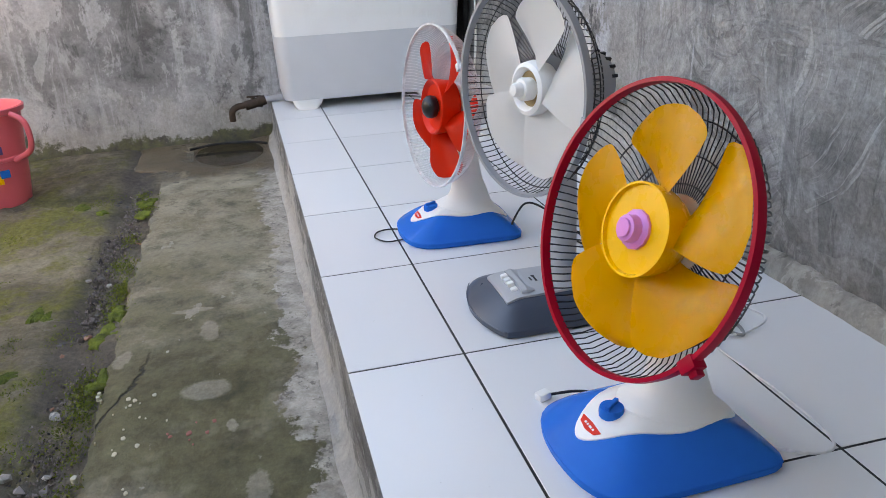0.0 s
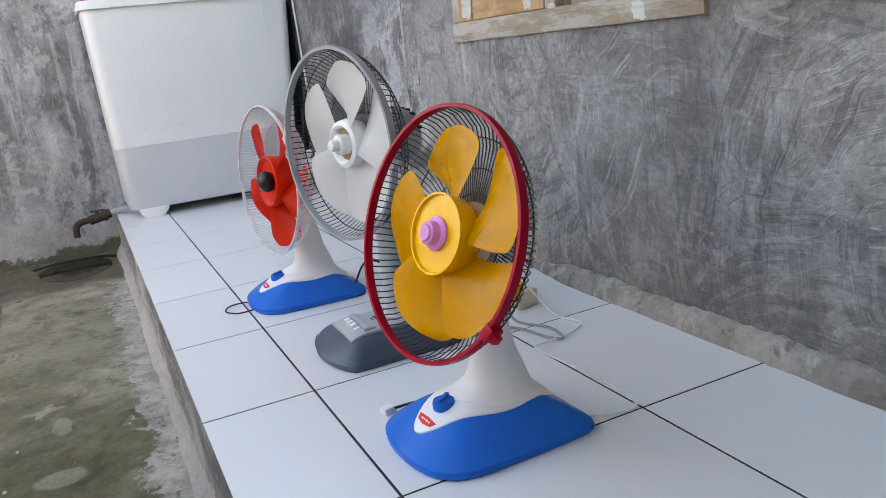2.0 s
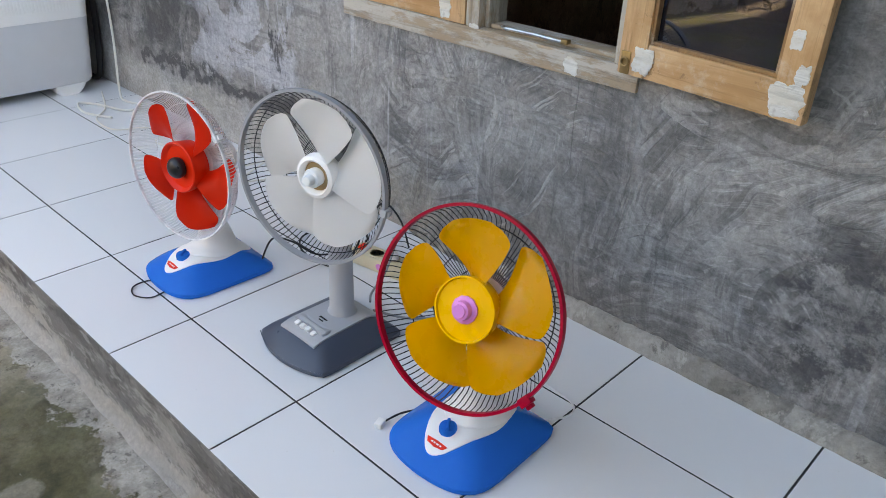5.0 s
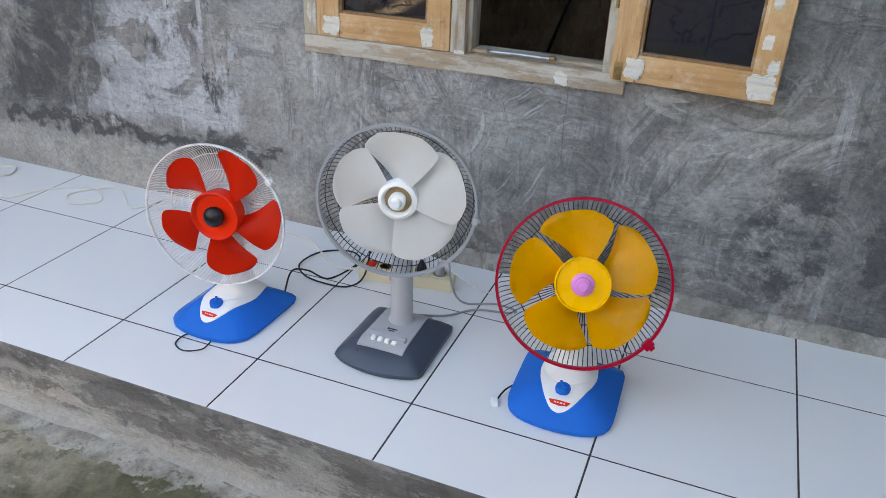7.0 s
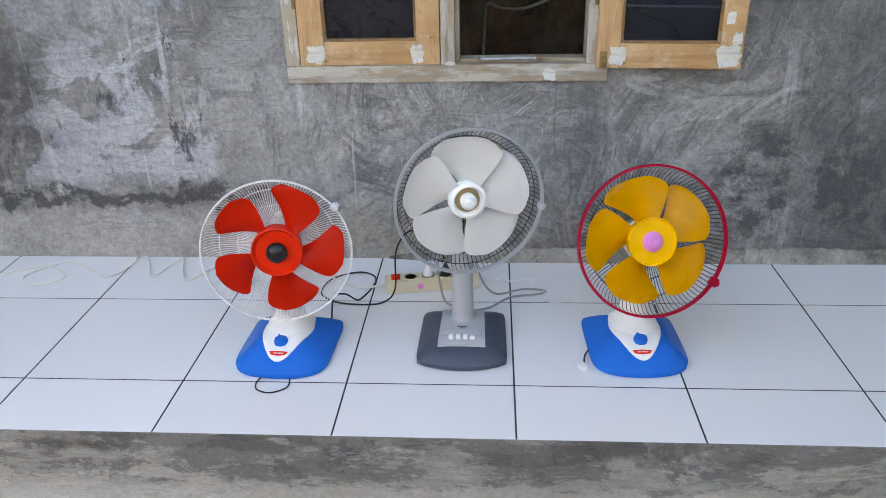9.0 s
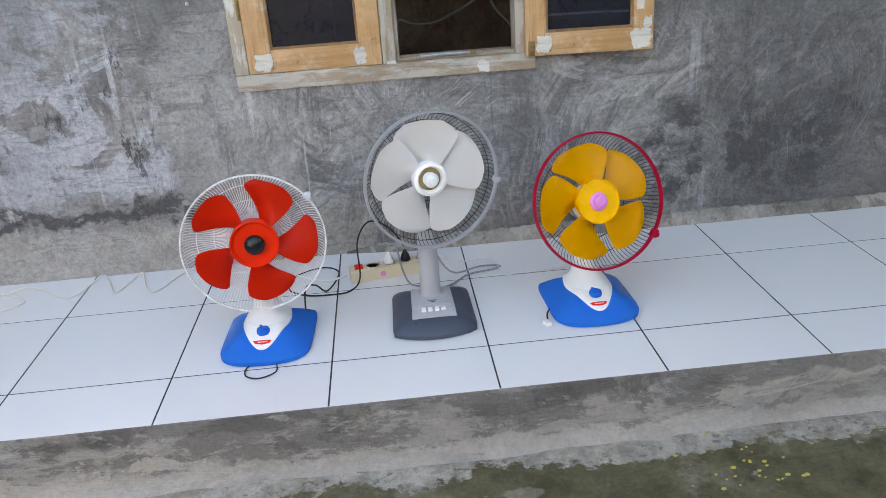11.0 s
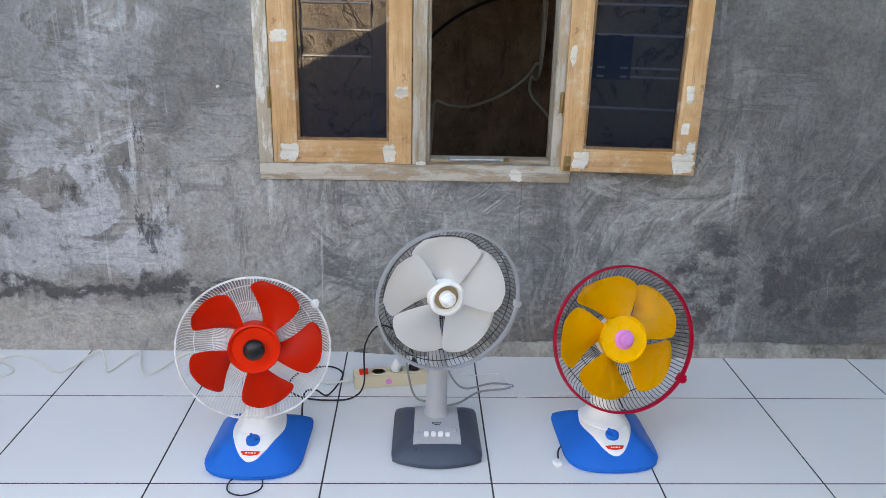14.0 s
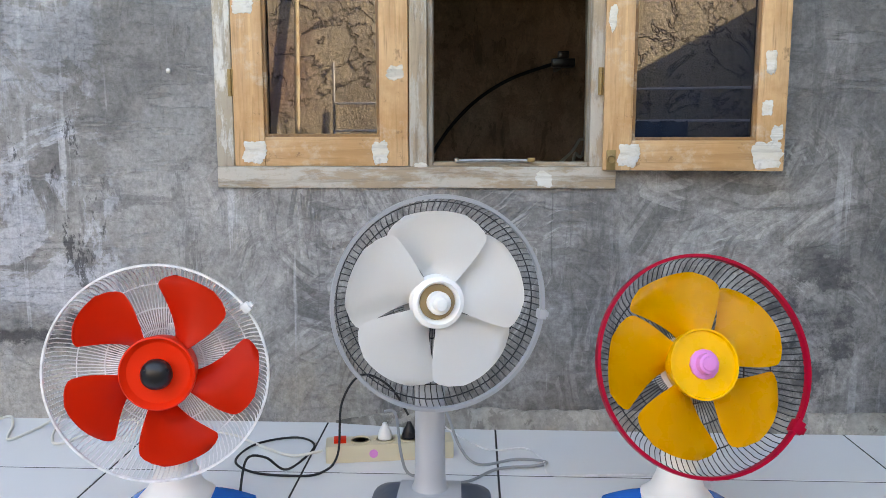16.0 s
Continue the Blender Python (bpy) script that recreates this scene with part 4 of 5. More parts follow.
def blue_fan(name, at, az, el, label, colour, wire, rim, count, nut, clip_at, housing):
    fan = thing(name, at, label, "electric fan", "table fans in a row")
    hw, hd, height = 0.118, 0.123, 0.068
    base = part("base", base_shell(bmesh.new(), hw, hd, 0.024, 0.0, height), BLUE, fan, "glossy blue moulded base")
    groove = []
    for i in range(64):
        c, q = math.cos(2 * math.pi * i / 64), math.sin(2 * math.pi * i / 64)
        e = corner(q, 5.5)
        k = 1.001 * (abs(c) ** e + abs(q) ** e) ** (-1 / e)
        groove.append((*base_point(c * k, q * k, hw, hd, 0.024, 0.0), 0.0115))
    part("seam", tube(bmesh.new(), groove, 0.0009, 4, True), BLUE, base)
    panel = part("panel", wedge_insert(hw, hd, height), WHITE, fan, "white drop-shaped control panel")
    # post, its flared foot growing out of the panel
    bm = bmesh.new()
    loops = []
    for rx, ry, cy, lift in ((0.061, 0.084, 0.026, 0.0), (0.059, 0.081, 0.026, 0.0062), (0.052, 0.066, 0.026, 0.010), (0.045, 0.052, 0.025, 0.016)):
        loops.append([(x, y, min(dome(x, y, hw, hd, height), 0.064) + lift) for x, y, z in circle(0, cy, 0, rx, ry, 32)])
    for z, cy, rx, ry in ((0.094, 0.024, 0.038, 0.043), (0.12, 0.022, 0.032, 0.035), (0.16, 0.021, 0.028, 0.029), (0.20, 0.020, 0.0255, 0.026), (0.235, 0.020, 0.0235, 0.024), (0.250, 0.020, 0.021, 0.022), (0.254, 0.020, 0.014, 0.014)):
        loops.append(circle(0, cy, z, rx, ry, 32))
    rings(bm, loops)
    part("post", bm, WHITE, fan)
    # dial and printed badge
    kz = dome(0, -0.068, hw, hd, height) + 0.003
    knob = part("knob", lathe([(0.0165, -0.004), (0.017, 0.004), (0.0155, 0.009), (0.006, 0.010)], 28, Matrix.Translation((0, -0.068, kz))), BLUE, fan, "round blue speed dial")
    part("grip", box(bmesh.new(), -0.003, 0.003, -0.014, 0.014, 0.008, 0.015, 0.0015, Matrix.Translation((0, -0.068, kz)) @ Matrix.Rotation(radians(35), 4, "Z")), BLUE, knob)
    by = -0.100
    bz = dome(0, by, hw, hd, height)
    slope = math.atan2(dome(0, by + 0.006, hw, hd, height) - dome(0, by - 0.006, hw, hd, height), 0.012)
    tilt = Matrix.Translation((0, by, bz + 0.0034)) @ Matrix.Rotation(slope, 4, "X")
    badge = part("badge", rings(bmesh.new(), [[(x * s, y * s, z) for x, y in ((-0.024, 0.005), (0, 0.0065), (0.024, 0.005), (0.018, -0.004), (0, -0.007), (-0.018, -0.004))] for s, z in ((1, -0.002), (1, 0.0004), (0.95, 0.0009))]), RED, fan, "red printed badge")
    badge.matrix_basis = tilt
    for x, w in ((-0.009, 0.003), (-0.003, 0.002), (0.004, 0.004), (0.011, 0.0025)):
        part("mark", boxed(x - w * 0.7, x + w * 0.7, -0.0013, 0.0017, 0.0006, 0.0011), WHITE, badge)
    # tilt joint
    part("joint", lathe([(0.013, -0.026), (0.0155, -0.024), (0.0155, 0.024), (0.013, 0.026)], 20, Matrix.Translation((0, 0.020, 0.258)) @ Matrix.Rotation(math.pi / 2, 4, "Y")), WHITE, fan)
    part("neck", rings(bmesh.new(), [circle(0, 0.020, 0.25, 0.016, n=16), circle(0, 0.018, 0.275, 0.018, n=16), circle(0, 0.016, 0.290, 0.020, n=16)]), WHITE, fan)
    head = motor(fan, head_pose(0.293, 0.072, az, el, 0.014), 0.044, -0.064, -0.155, housing)
    guard(head, 0.176, 0.062, wire, rim, count, 0.0010, ((0.36, -1.0), (0.56, -0.97), (0.80, -0.82)), housing, (0.0017, 0.0034) if rim is WIRE_WHITE else (0.0026, 0.0065), clip_at, rim)
    # hub, blades and nut
    if nut is PINK:
        hub = part("hub", lathe([(0.030, -0.048), (0.046, -0.046), (0.054, -0.030), (0.0575, -0.004), (0.0575, 0.002), (0.0545, 0.002), (0.053, -0.003), (0.02, -0.003), (0.004, -0.003)], 48), colour, head, "wide flat hub with a raised edge")
        blades(head, 5, 0.046, 0.152, 24, 34, -0.017, -0.028, 14, colour, 20, "glossy amber blade")
        part("nut", lathe([(0.0245, -0.003), (0.0245, 0.001), (0.021, 0.003), (0.0175, 0.004), (0.016, 0.015), (0.012, 0.0165), (0.011, 0.019), (0.002, 0.019)], 12), PINK, head, "pink stepped spinner nut")
    else:
        hub = part("hub", lathe([(0.036, -0.050), (0.056, -0.046), (0.0605, -0.010), (0.0605, 0.000), (0.058, 0.002), (0.055, -0.002), (0.05, -0.008), (0.02, -0.010), (0.004, -0.010)], 48), colour, head, "deep round hub")
        blades(head, 5, 0.050, 0.158, 14, 26, -0.018, -0.026, 16, colour, 52, "orange-red blade")
        part("nut", lathe([(0.018, -0.010), (0.0235, -0.006), (0.0255, 0.002), (0.024, 0.010), (0.019, 0.016), (0.011, 0.020), (0.002, 0.0212)], 24), BLACK, head, "glossy black domed spinner nut")
    return fan


def grey_fan(at, az, el):
    fan = thing("table_fan", at, "taller grey table fan with white blades and push buttons", "electric fan", "table fans in a row")
    hw, hd, height = 0.113, 0.114, 0.052
    base = part("base", base_shell(bmesh.new(), hw, hd, 0.030, 0.03, height, 22.0, 3.4, 0.014), GREY_DARK, fan, "slate grey moulded base")
    ledge = [(*base_point(u, -1.0, hw + 0.0006, hd + 0.0006, 0.030, 0.03), 0.0135) for u in np.linspace(-0.96, 0.96, 24)]
    part("seam", tube(bmesh.new(), ledge, 0.0011, 5), GREY_DARK, base)
    # pale panel over the base's middle
    bm = bmesh.new()
    loops = []
    for v in np.linspace(-0.84, 0.88, 22):
        y = v * hd
        w = 0.059 - 0.003 * (v + 0.84)
        loops.append([(x, y, dome(x, y, hw, hd, height, 22.0, 3.4, 0.014, 0.030, 0.03) + 0.004 if k else 0.004) for x, k in ((-w, 0), (-w, 1), (-w / 2, 1), (0, 1), (w / 2, 1), (w, 1), (w, 0))])
    rings(bm, loops)
    panel = part("panel", bm, GREY, fan, "pale grey centre panel")
    # raised visor over the row of buttons
    bm = bmesh.new()
    seat = Matrix.Translation((0, -0.062, 0.0465)) @ Matrix.Rotation(radians(12), 4, "X")
    outline = ((-0.046, 0.024), (0.046, 0.024), (0.051, 0.010), (0.049, -0.001), (0.0, 0.003), (-0.049, -0.001), (-0.051, 0.010))
    rings(bm, [[tuple(seat @ Vector((x * f, 0.012 + (y - 0.012) * f, z * (1.0 if y < 0.02 else 0.45)))) for x, y in outline] for f, z in ((1.0, -0.008), (1.0, 0.009), (0.95, 0.0112), (0.4, 0.0116))])
    tray = part("button_visor", bm, GREY, fan, "pale grey raised visor over the buttons", smooth=False)
    # slightly raised plate; its darker grey stands in for shade under the visor
    part("recess", rings(bmesh.new(), [[tuple(seat @ Vector((x * f, y * f, z))) for x, y in ((-0.046, 0.002), (0.046, 0.002), (0.044, -0.016), (0.034, -0.022), (-0.034, -0.022), (-0.044, -0.016))] for f, z in ((1.0, -0.004), (1.0, 0.0045), (0.96, 0.0052))]), GREY_MID, tray, "mid-grey button plate with a recess's shade put into its colour")
    for i in range(4):
        part("button", box(bmesh.new(), -0.0060, 0.0060, -0.0145, -0.002, 0.003, 0.0150 if i < 3 else 0.0115, 0.003, seat @ Matrix.Translation((-0.0265 + i * 0.0177, 0, 0))), WHITE, tray, "white push button")
    for i in range(4):
        part("mark", box(bmesh.new(), -0.002, 0.002, -0.0190, -0.0175, 0.0045, 0.0056, 0, seat @ Matrix.Translation((-0.0265 + i * 0.0177, 0, 0))), BLACK, tray)
    top = dome(0, -0.022, hw, hd, height, 22.0, 3.4, 0.014, 0.030, 0.03) + 0.004
    for x, w, d in ((-0.010, 0.0022, 0.0030), (-0.0045, 0.0024, 0.0018), (0.001, 0.0022, 0.0018), (0.006, 0.0020, 0.0018), (0.0105, 0.0016, 0.0018)):
        part("mark", boxed(x - w, x + w, -0.023 - d, -0.023 + d, top - 0.002, top + 0.0008), BLACK, panel)
    part("mark", boxed(-0.006, 0.008, -0.0325, -0.0295, top - 0.003, top + 0.0006), BLACK, panel)
    bm = rings(bmesh.new(), [circle(0, 0.03, z, r, n=32) for z, r in ((0.046, 0.036), (0.056, 0.033), (0.064, 0.0285), (0.08, 0.0275), (0.2, 0.026), (0.35, 0.025), (0.368, 0.025), (0.372, 0.021))])
    part("post", bm, GREY, fan)
    part("neck", rings(bmesh.new(), [circle(0, 0.03, z, r, n=20) for z, r in ((0.368, 0.019), (0.385, 0.021), (0.40, 0.026))]), GREY_MID, fan)
    head = motor(fan, head_pose(0.404, 0.086, az, el, 0.026), 0.058, -0.066, -0.172, GREY_MID, True)
    guard(head, 0.174, 0.066, WIRE_BLACK, RIM_GREY, 96, 0.0009, ((0.40, -1.0), (0.66, -0.94), (0.84, -0.78), (0.95, -0.45)), GREY_MID, (0.0028, 0.0065), -8, GREY)
    part("hub", lathe([(0.026, -0.056), (0.040, -0.052), (0.046, -0.030), (0.043, -0.014), (0.036, -0.010), (0.032, -0.014), (0.030, -0.026), (0.004, -0.026)], 40), BLADE_WHITE, head, "cream hub with an open centre")
    # brown disc whose colour carries the shadow inside the hub's open centre
    part("hub_recess", lathe([(0.0295, -0.0255), (0.0295, -0.0225), (0.010, -0.0225)], 32), HUB_SHADOW, head, "brown hub recess with its shadow put into the colour")
    part("nut", lathe([(0.0185, -0.0225), (0.0195, -0.006), (0.0175, -0.002), (0.0125, -0.001), (0.011, 0.010), (0.009, 0.013), (0.002, 0.014)], 24), WHITE, head, "white spinner nut")
    blades(head, 5, 0.036, 0.150, 32, 38.5, -0.016, -0.032, 10, BLADE_WHITE, 8, "cream-white blade")
    return fan


blue_fan("table_fan", pose(0.228, 0.155, 0, 0, 0, -2), -79, 4.0, "table fan with orange-red blades, white wire guard and blue base", RED, WIRE_WHITE, WIRE_WHITE, 140, BLACK, 36, WHITE)
grey_fan(pose(0.672, 0.196, 0), -75, 2.5)
blue_fan("table_fan", pose(1.106, 0.182, 0, 0, 0, 2), -82, 18.5, "table fan with amber blades, crimson rim and blue base", YELLOW, WIRE_BLACK, CRIMSON, 104, PINK, -36, WHITE)


# ---- washing machine ----
def rounded(x0, x1, y0, y1, z, r, n=6):
    out = []
    for cx, cy, a0 in ((x1 - r, y1 - r, 0), (x0 + r, y1 - r, 90), (x0 + r, y0 + r, 180), (x1 - r, y0 + r, 270)):
        for k in range(n + 1):
            a = radians(a0 + 90 * k / n)
            out.append((cx + r * math.cos(a), cy + r * math.sin(a), z))
    return out


def machine_span(z):
    """The body's plan at a height: it widens upwards."""
    t = (z - 0.04) / 0.82
    return -1.685, -1.345 + 0.012 * t, -0.150 - 0.020 * t, 0.585 + 0.070 * t


def washing_machine():
    w = thing("washing_machine", Matrix.Identity(4), "white twin-tub washing machine with a grey lower band on the terrace", "washing machine")
    body = rings(bmesh.new(), [rounded(*machine_span(z), z, 0.045) for z in (0.30, 0.45, 0.65, 0.845)], True, True, True)
    body = part("body", body, WHITE, w)
    low = []
    for z, i in ((0.036, 0.02), (0.040, 0.008), (0.055, 0.0), (0.17, 0.0), (0.2995, 0.0)):
        x0, x1, y0, y1 = machine_span(z)
        low.append(rounded(x0 + i, x1 - i, y0 + i, y1 - i, z, 0.045))
    part("lower_band", rings(bmesh.new(), low), BAND, w, "pale grey lower band")
    for i in range(46):
        y = -0.03 + i * 0.0125
        loops = []
        for z in (0.33, 0.34, 0.81, 0.82):
            x = machine_span(z)[1] + (0.0013 if 0.335 < z < 0.815 else -0.001)
            loops.append([(x - 0.006, y - 0.003, z), (x, y - 0.0022, z), (x, y + 0.0022, z), (x - 0.006, y + 0.003, z)])
        part("rib", rings(bmesh.new(), loops), WHITE, body)
    for y0, y1 in ((-0.115, 0.015), (0.42, 0.55)):
        part("foot", rings(bmesh.new(), [rounded(-1.46, -1.352, y0 + 0.02, y1 - 0.03, 0.0, 0.02), rounded(-1.47, -1.346, y0 + 0.005, y1 - 0.012, 0.02, 0.02), rounded(-1.47, -1.345, y0, y1, 0.042, 0.02)]), WHITE, w)
        part("foot", rings(bmesh.new(), [rounded(-1.67, -1.56, y0 + 0.02, y1 - 0.03, 0.0, 0.02), rounded(-1.68, -1.55, y0, y1, 0.042, 0.02)]), WHITE, w)
    x0, x1, y0, y1 = machine_span(0.86)
    part("rim", rings(bmesh.new(), [rounded(x0, x1 + 0.012, y0 - 0.010, y1 + 0.004, z, 0.05) for z in (0.846, 0.872)] + [rounded(x0 + 0.004, x1 + 0.006, y0 - 0.004, y1, 0.880, 0.048)]), WHITE, w, "overhanging white rim")
    part("lid", rings(bmesh.new(), [rounded(x0 + 0.06, x1 - 0.004, y0 + 0.012, 0.28, z, 0.03) for z in (0.8805, 0.897)]), CRIMSON, w, "red wash-tub lid")
    part("lid", rings(bmesh.new(), [rounded(x0 + 0.06, x1 - 0.02, 0.30, y1 - 0.02, z, 0.03) for z in (0.8805, 0.897)]), WHITE, w)
    part("control_panel", boxed(x0, x0 + 0.055, y0 + 0.02, y1 - 0.02, 0.8805, 0.96, bevel=0.01), WHITE, w)


washing_machine()
# black tube filling the gap between machine and wall
cord("drain_hose", [(-1.46, 0.668, 0.92), (-1.45, 0.667, 0.60), (-1.44, 0.664, 0.30), (-1.44, 0.650, 0.08), (-1.47, 0.640, 0.018), (-1.6, 0.64, 0.016)], 0.012, RUBBER, "black upright tube between the washing machine and the wall", "hose")
cord("mains_cable", [(-1.36, 0.672, 0.95), (-1.33, 0.672, 0.55), (-1.30, 0.665, 0.25), (-1.22, 0.62, 0.02), (-1.13, 0.60, 0.006), (-1.05, 0.62, 0.006), (-1.02, 0.55, 0.006), (-1.15, 0.50, 0.006), (-1.22, 0.45, 0.006), (-1.10, 0.42, 0.006), (-0.98, 0.47, 0.006)], 0.0045, CREAM_CORD, "cream mains cable hanging from the machine onto the tiles")


# ---- tap, drain and bucket ----
def tap():
    t = thing("water_tap", Matrix.Identity(4), "rusted water tap on a pale pipe at the terrace corner", "tap")
    part("pipe", tube(bmesh.new(), smooth_line([(-1.60, -0.10, 0.018), (-1.585, -0.16, 0.020), (-1.575, -0.225, 0.018)], 5), 0.014, 14), GREY, t, "pale plastic pipe")
    part("elbow", tube(bmesh.new(), smooth_line([(-1.575, -0.220, 0.018), (-1.57, -0.27, 0.008), (-1.565, -0.31, 0.0)], 6), 0.0205, 14), RUST, t)
    part("spout", tube(bmesh.new(), smooth_line([(-1.565, -0.30, 0.004), (-1.56, -0.345, 0.0), (-1.558, -0.368, -0.02), (-1.558, -0.370, -0.06)], 6), 0.014, 14), RUST, t)
    part("stem", lathe([(0.007, 0.0), (0.006, 0.012), (0.010, 0.013), (0.010, 0.018)], 10, Matrix.Translation((-1.568, -0.275, 0.018))), RUST, t)
    part("handle", boxed(-1.573, -1.563, -0.300, -0.250, 0.034, 0.041, bevel=0.002), RUST, t)
    part("collar", lathe([(0.023, -0.014), (0.026, -0.010), (0.026, 0.010), (0.023, 0.014)], 8, Matrix.Translation((-1.573, -0.245, 0.014)) @ Matrix.Rotation(radians(80), 4, "X")), RUST, t)


tap()
cord("garden_hose", [(-1.57, -0.57, -0.168), (-1.60, -0.48, -0.164), (-1.60, -0.40, -0.163), (-1.58, -0.30, -0.164), (-1.54, -0.24, -0.166)], 0.0055, RUBBER, "short black hose lying round the drain puddle", "hose")
def make_water():
    m = Mat("murky_water", 0.04, 0, (0.09, 0.07, 0.045))
    m.put("Transmission Weight", 0.7)
    m.put("IOR", 1.33)
    return m.m


puddle = part("puddle", rings(bmesh.new(), [circle(-1.50, -0.40, -0.192, 0.24, 0.18, 40), circle(-1.50, -0.40, -0.184, 0.24, 0.18, 40)]), make_water())
structure(puddle, "shallow murky puddle over the yard drain", "water")


def bucket():
    b = thing("bucket", pose(-1.13, -1.222, -0.19), "coral pink plastic bucket with side handle and stickers on the soil", "bucket")
    part("body", lathe([(0.095, 0.0), (0.105, 0.004), (0.118, 0.10), (0.124, 0.17), (0.128, 0.172), (0.128, 0.182), (0.124, 0.186), (0.138, 0.33), (0.150, 0.335), (0.152, 0.352), (0.146, 0.356), (0.138, 0.345), (0.105, 0.02), (0.01, 0.016)], 40), BUCKET_PINK, b)
    part("handle", tube(bmesh.new(), smooth_line([(0.08, 0.125, 0.335), (0.095, 0.165, 0.31), (0.095, 0.175, 0.25), (0.085, 0.16, 0.20), (0.075, 0.105, 0.17)], 6), 0.010, 10), BUCKET_PINK, b)
    for a, z, m in ((18, 0.24, YELLOW), (30, 0.215, PURPLE), (22, 0.11, YELLOW), (34, 0.13, BLUE), (8, 0.22, PURPLE)):
        c = radians(a)
        r = 0.1185 + (z - 0.1) * 0.075 + 0.002
        part("sticker", box(bmesh.new(), -0.002, 0.0015, -0.016, 0.016, -0.014, 0.014, 0.001, Matrix.Translation((r * math.cos(c), r * math.sin(c), z)) @ Matrix.Rotation(c, 4, "Z")), m, b, "small worn sticker")


bucket()


# ---- power strip and cables ----
def power_strip():
    p = thing("power_strip", pose(0.570, 0.487, 0, 0, 0, 9), "ivory multi-socket power strip with a red switch on the tiles", "power strip")
    part("body", boxed(-0.135, 0.135, -0.028, 0.028, 0.0, 0.038, bevel=0.004), BEIGE, p)
    part("switch", boxed(-0.118, -0.092, -0.012, 0.012, 0.036, 0.046, bevel=0.002), RED, p, "red rocker switch")
    for i in range(4):
        x = -0.062 + i * 0.052
        s = part("socket", lathe([(0.022, 0.036), (0.022, 0.0405), (0.019, 0.041), (0.018, 0.038), (0.003, 0.038)], 24, Matrix.Translation((x, 0, 0))), BEIGE, p)
        for dx in (-0.008, 0.008):
            part("hole", lathe([(0.0025, 0.0375), (0.0025, 0.0388)], 10, Matrix.Translation((x + dx, 0, 0))), BLACK, s)
    part("seal", lathe([(0.009, -0.001), (0.009, 0.001)], 20, Matrix.Translation((-0.035, -0.0285, 0.019)) @ Matrix.Rotation(math.pi / 2, 4, "X")), PINK, p, "round pink approval mark")
    for x, m, lab in ((-0.010, WHITE, "white plug"), (0.042, BLACK, "black plug"), (0.094, GREY_MID, "grey plug")):
        q = thing("plug", p.matrix_basis @ pose(x, 0, 0.041), lab + " pushed into the power strip", "plug", "plugs in the power strip")
        part("body", lathe([(0.015, 0), (0.0155, 0.007), (0.012, 0.018), (0.007, 0.027), (0.0045, 0.034)], 16), m, q)
        part("grip", boxed(-0.004, 0.004, -0.014, 0.014, 0.004, 0.015, bevel=0.002), m, q)


power_strip()
Z = 0.005
cord("fan_cable", [(0.318, 0.250, 0.022), (0.322, 0.285, 0.075), (0.345, 0.33, 0.06), (0.37, 0.40, Z), (0.40, 0.52, Z), (0.35, 0.57, Z), (0.27, 0.53, Z), (0.25, 0.44, Z), (0.30, 0.385, Z), (0.38, 0.37, Z), (0.44, 0.385, Z), (0.47, 0.42, 0.03), (0.47, 0.48, 0.12), (0.51, 0.50, 0.175), (0.57, 0.50, 0.15), (0.61, 0.493, 0.09)], 0.0025, RUBBER, "black fan cable looped over the tiles to the power strip")
cord("fan_cable", [(0.43, 0.462, 0.02), (0.36, 0.47, Z), (0.28, 0.52, Z), (0.20, 0.58, Z), (0.10, 0.60, Z), (0.0, 0.595, Z), (-0.06, 0.645, 0.012), (-0.11, 0.63, Z), (-0.165, 0.515, Z), (-0.205, 0.55, Z), (-0.24, 0.645, 0.014), (-0.27, 0.60, Z), (-0.295, 0.53, Z), (-0.34, 0.62, Z), (-0.37, 0.65, 0.014), (-0.41, 0.56, Z), (-0.45, 0.53, Z), (-0.55, 0.61, Z), (-0.62, 0.63, Z), (-0.70, 0.53, Z), (-0.64, 0.47, Z), (-0.57, 0.53, Z), (-0.68, 0.60, Z), (-0.80, 0.52, Z), (-0.86, 0.42, Z), (-1.0, 0.42, Z), (-1.1, 0.50, Z), (-1.3, 0.58, Z)], 0.0031, CREAM_CORD, "long cream extension cable trailing in waves along the wall foot")
cord("fan_cable", [(0.66, 0.32, 0.03), (0.62, 0.36, 0.02), (0.60, 0.42, 0.04), (0.585, 0.47, 0.10), (0.560, 0.486, 0.10)], 0.003, GREY_CORD, "grey fan cable rising to its plug")
cord("fan_cable", [(0.68, 0.31, 0.02), (0.74, 0.36, Z), (0.80, 0.42, Z), (0.88, 0.44, Z), (0.90, 0.46, Z), (0.84, 0.47, Z), (0.76, 0.44, Z), (0.72, 0.45, 0.04), (0.69, 0.49, 0.10), (0.664, 0.502, 0.09)], 0.003, GREY_CORD, "grey cable looped behind the tall fan")
cord("fan_cable", [(1.17, 0.295, 0.010), (1.21, 0.345, 0.012), (1.19, 0.395, Z), (1.08, 0.405, Z), (0.95, 0.395, Z), (0.90, 0.40, Z), (0.895, 0.47, Z), (0.86, 0.53, Z), (0.78, 0.52, Z), (0.70, 0.51, 0.05), (0.66, 0.50, 0.085)], 0.0019, WIRE_WHITE, "white fan cable lying on the tiles")
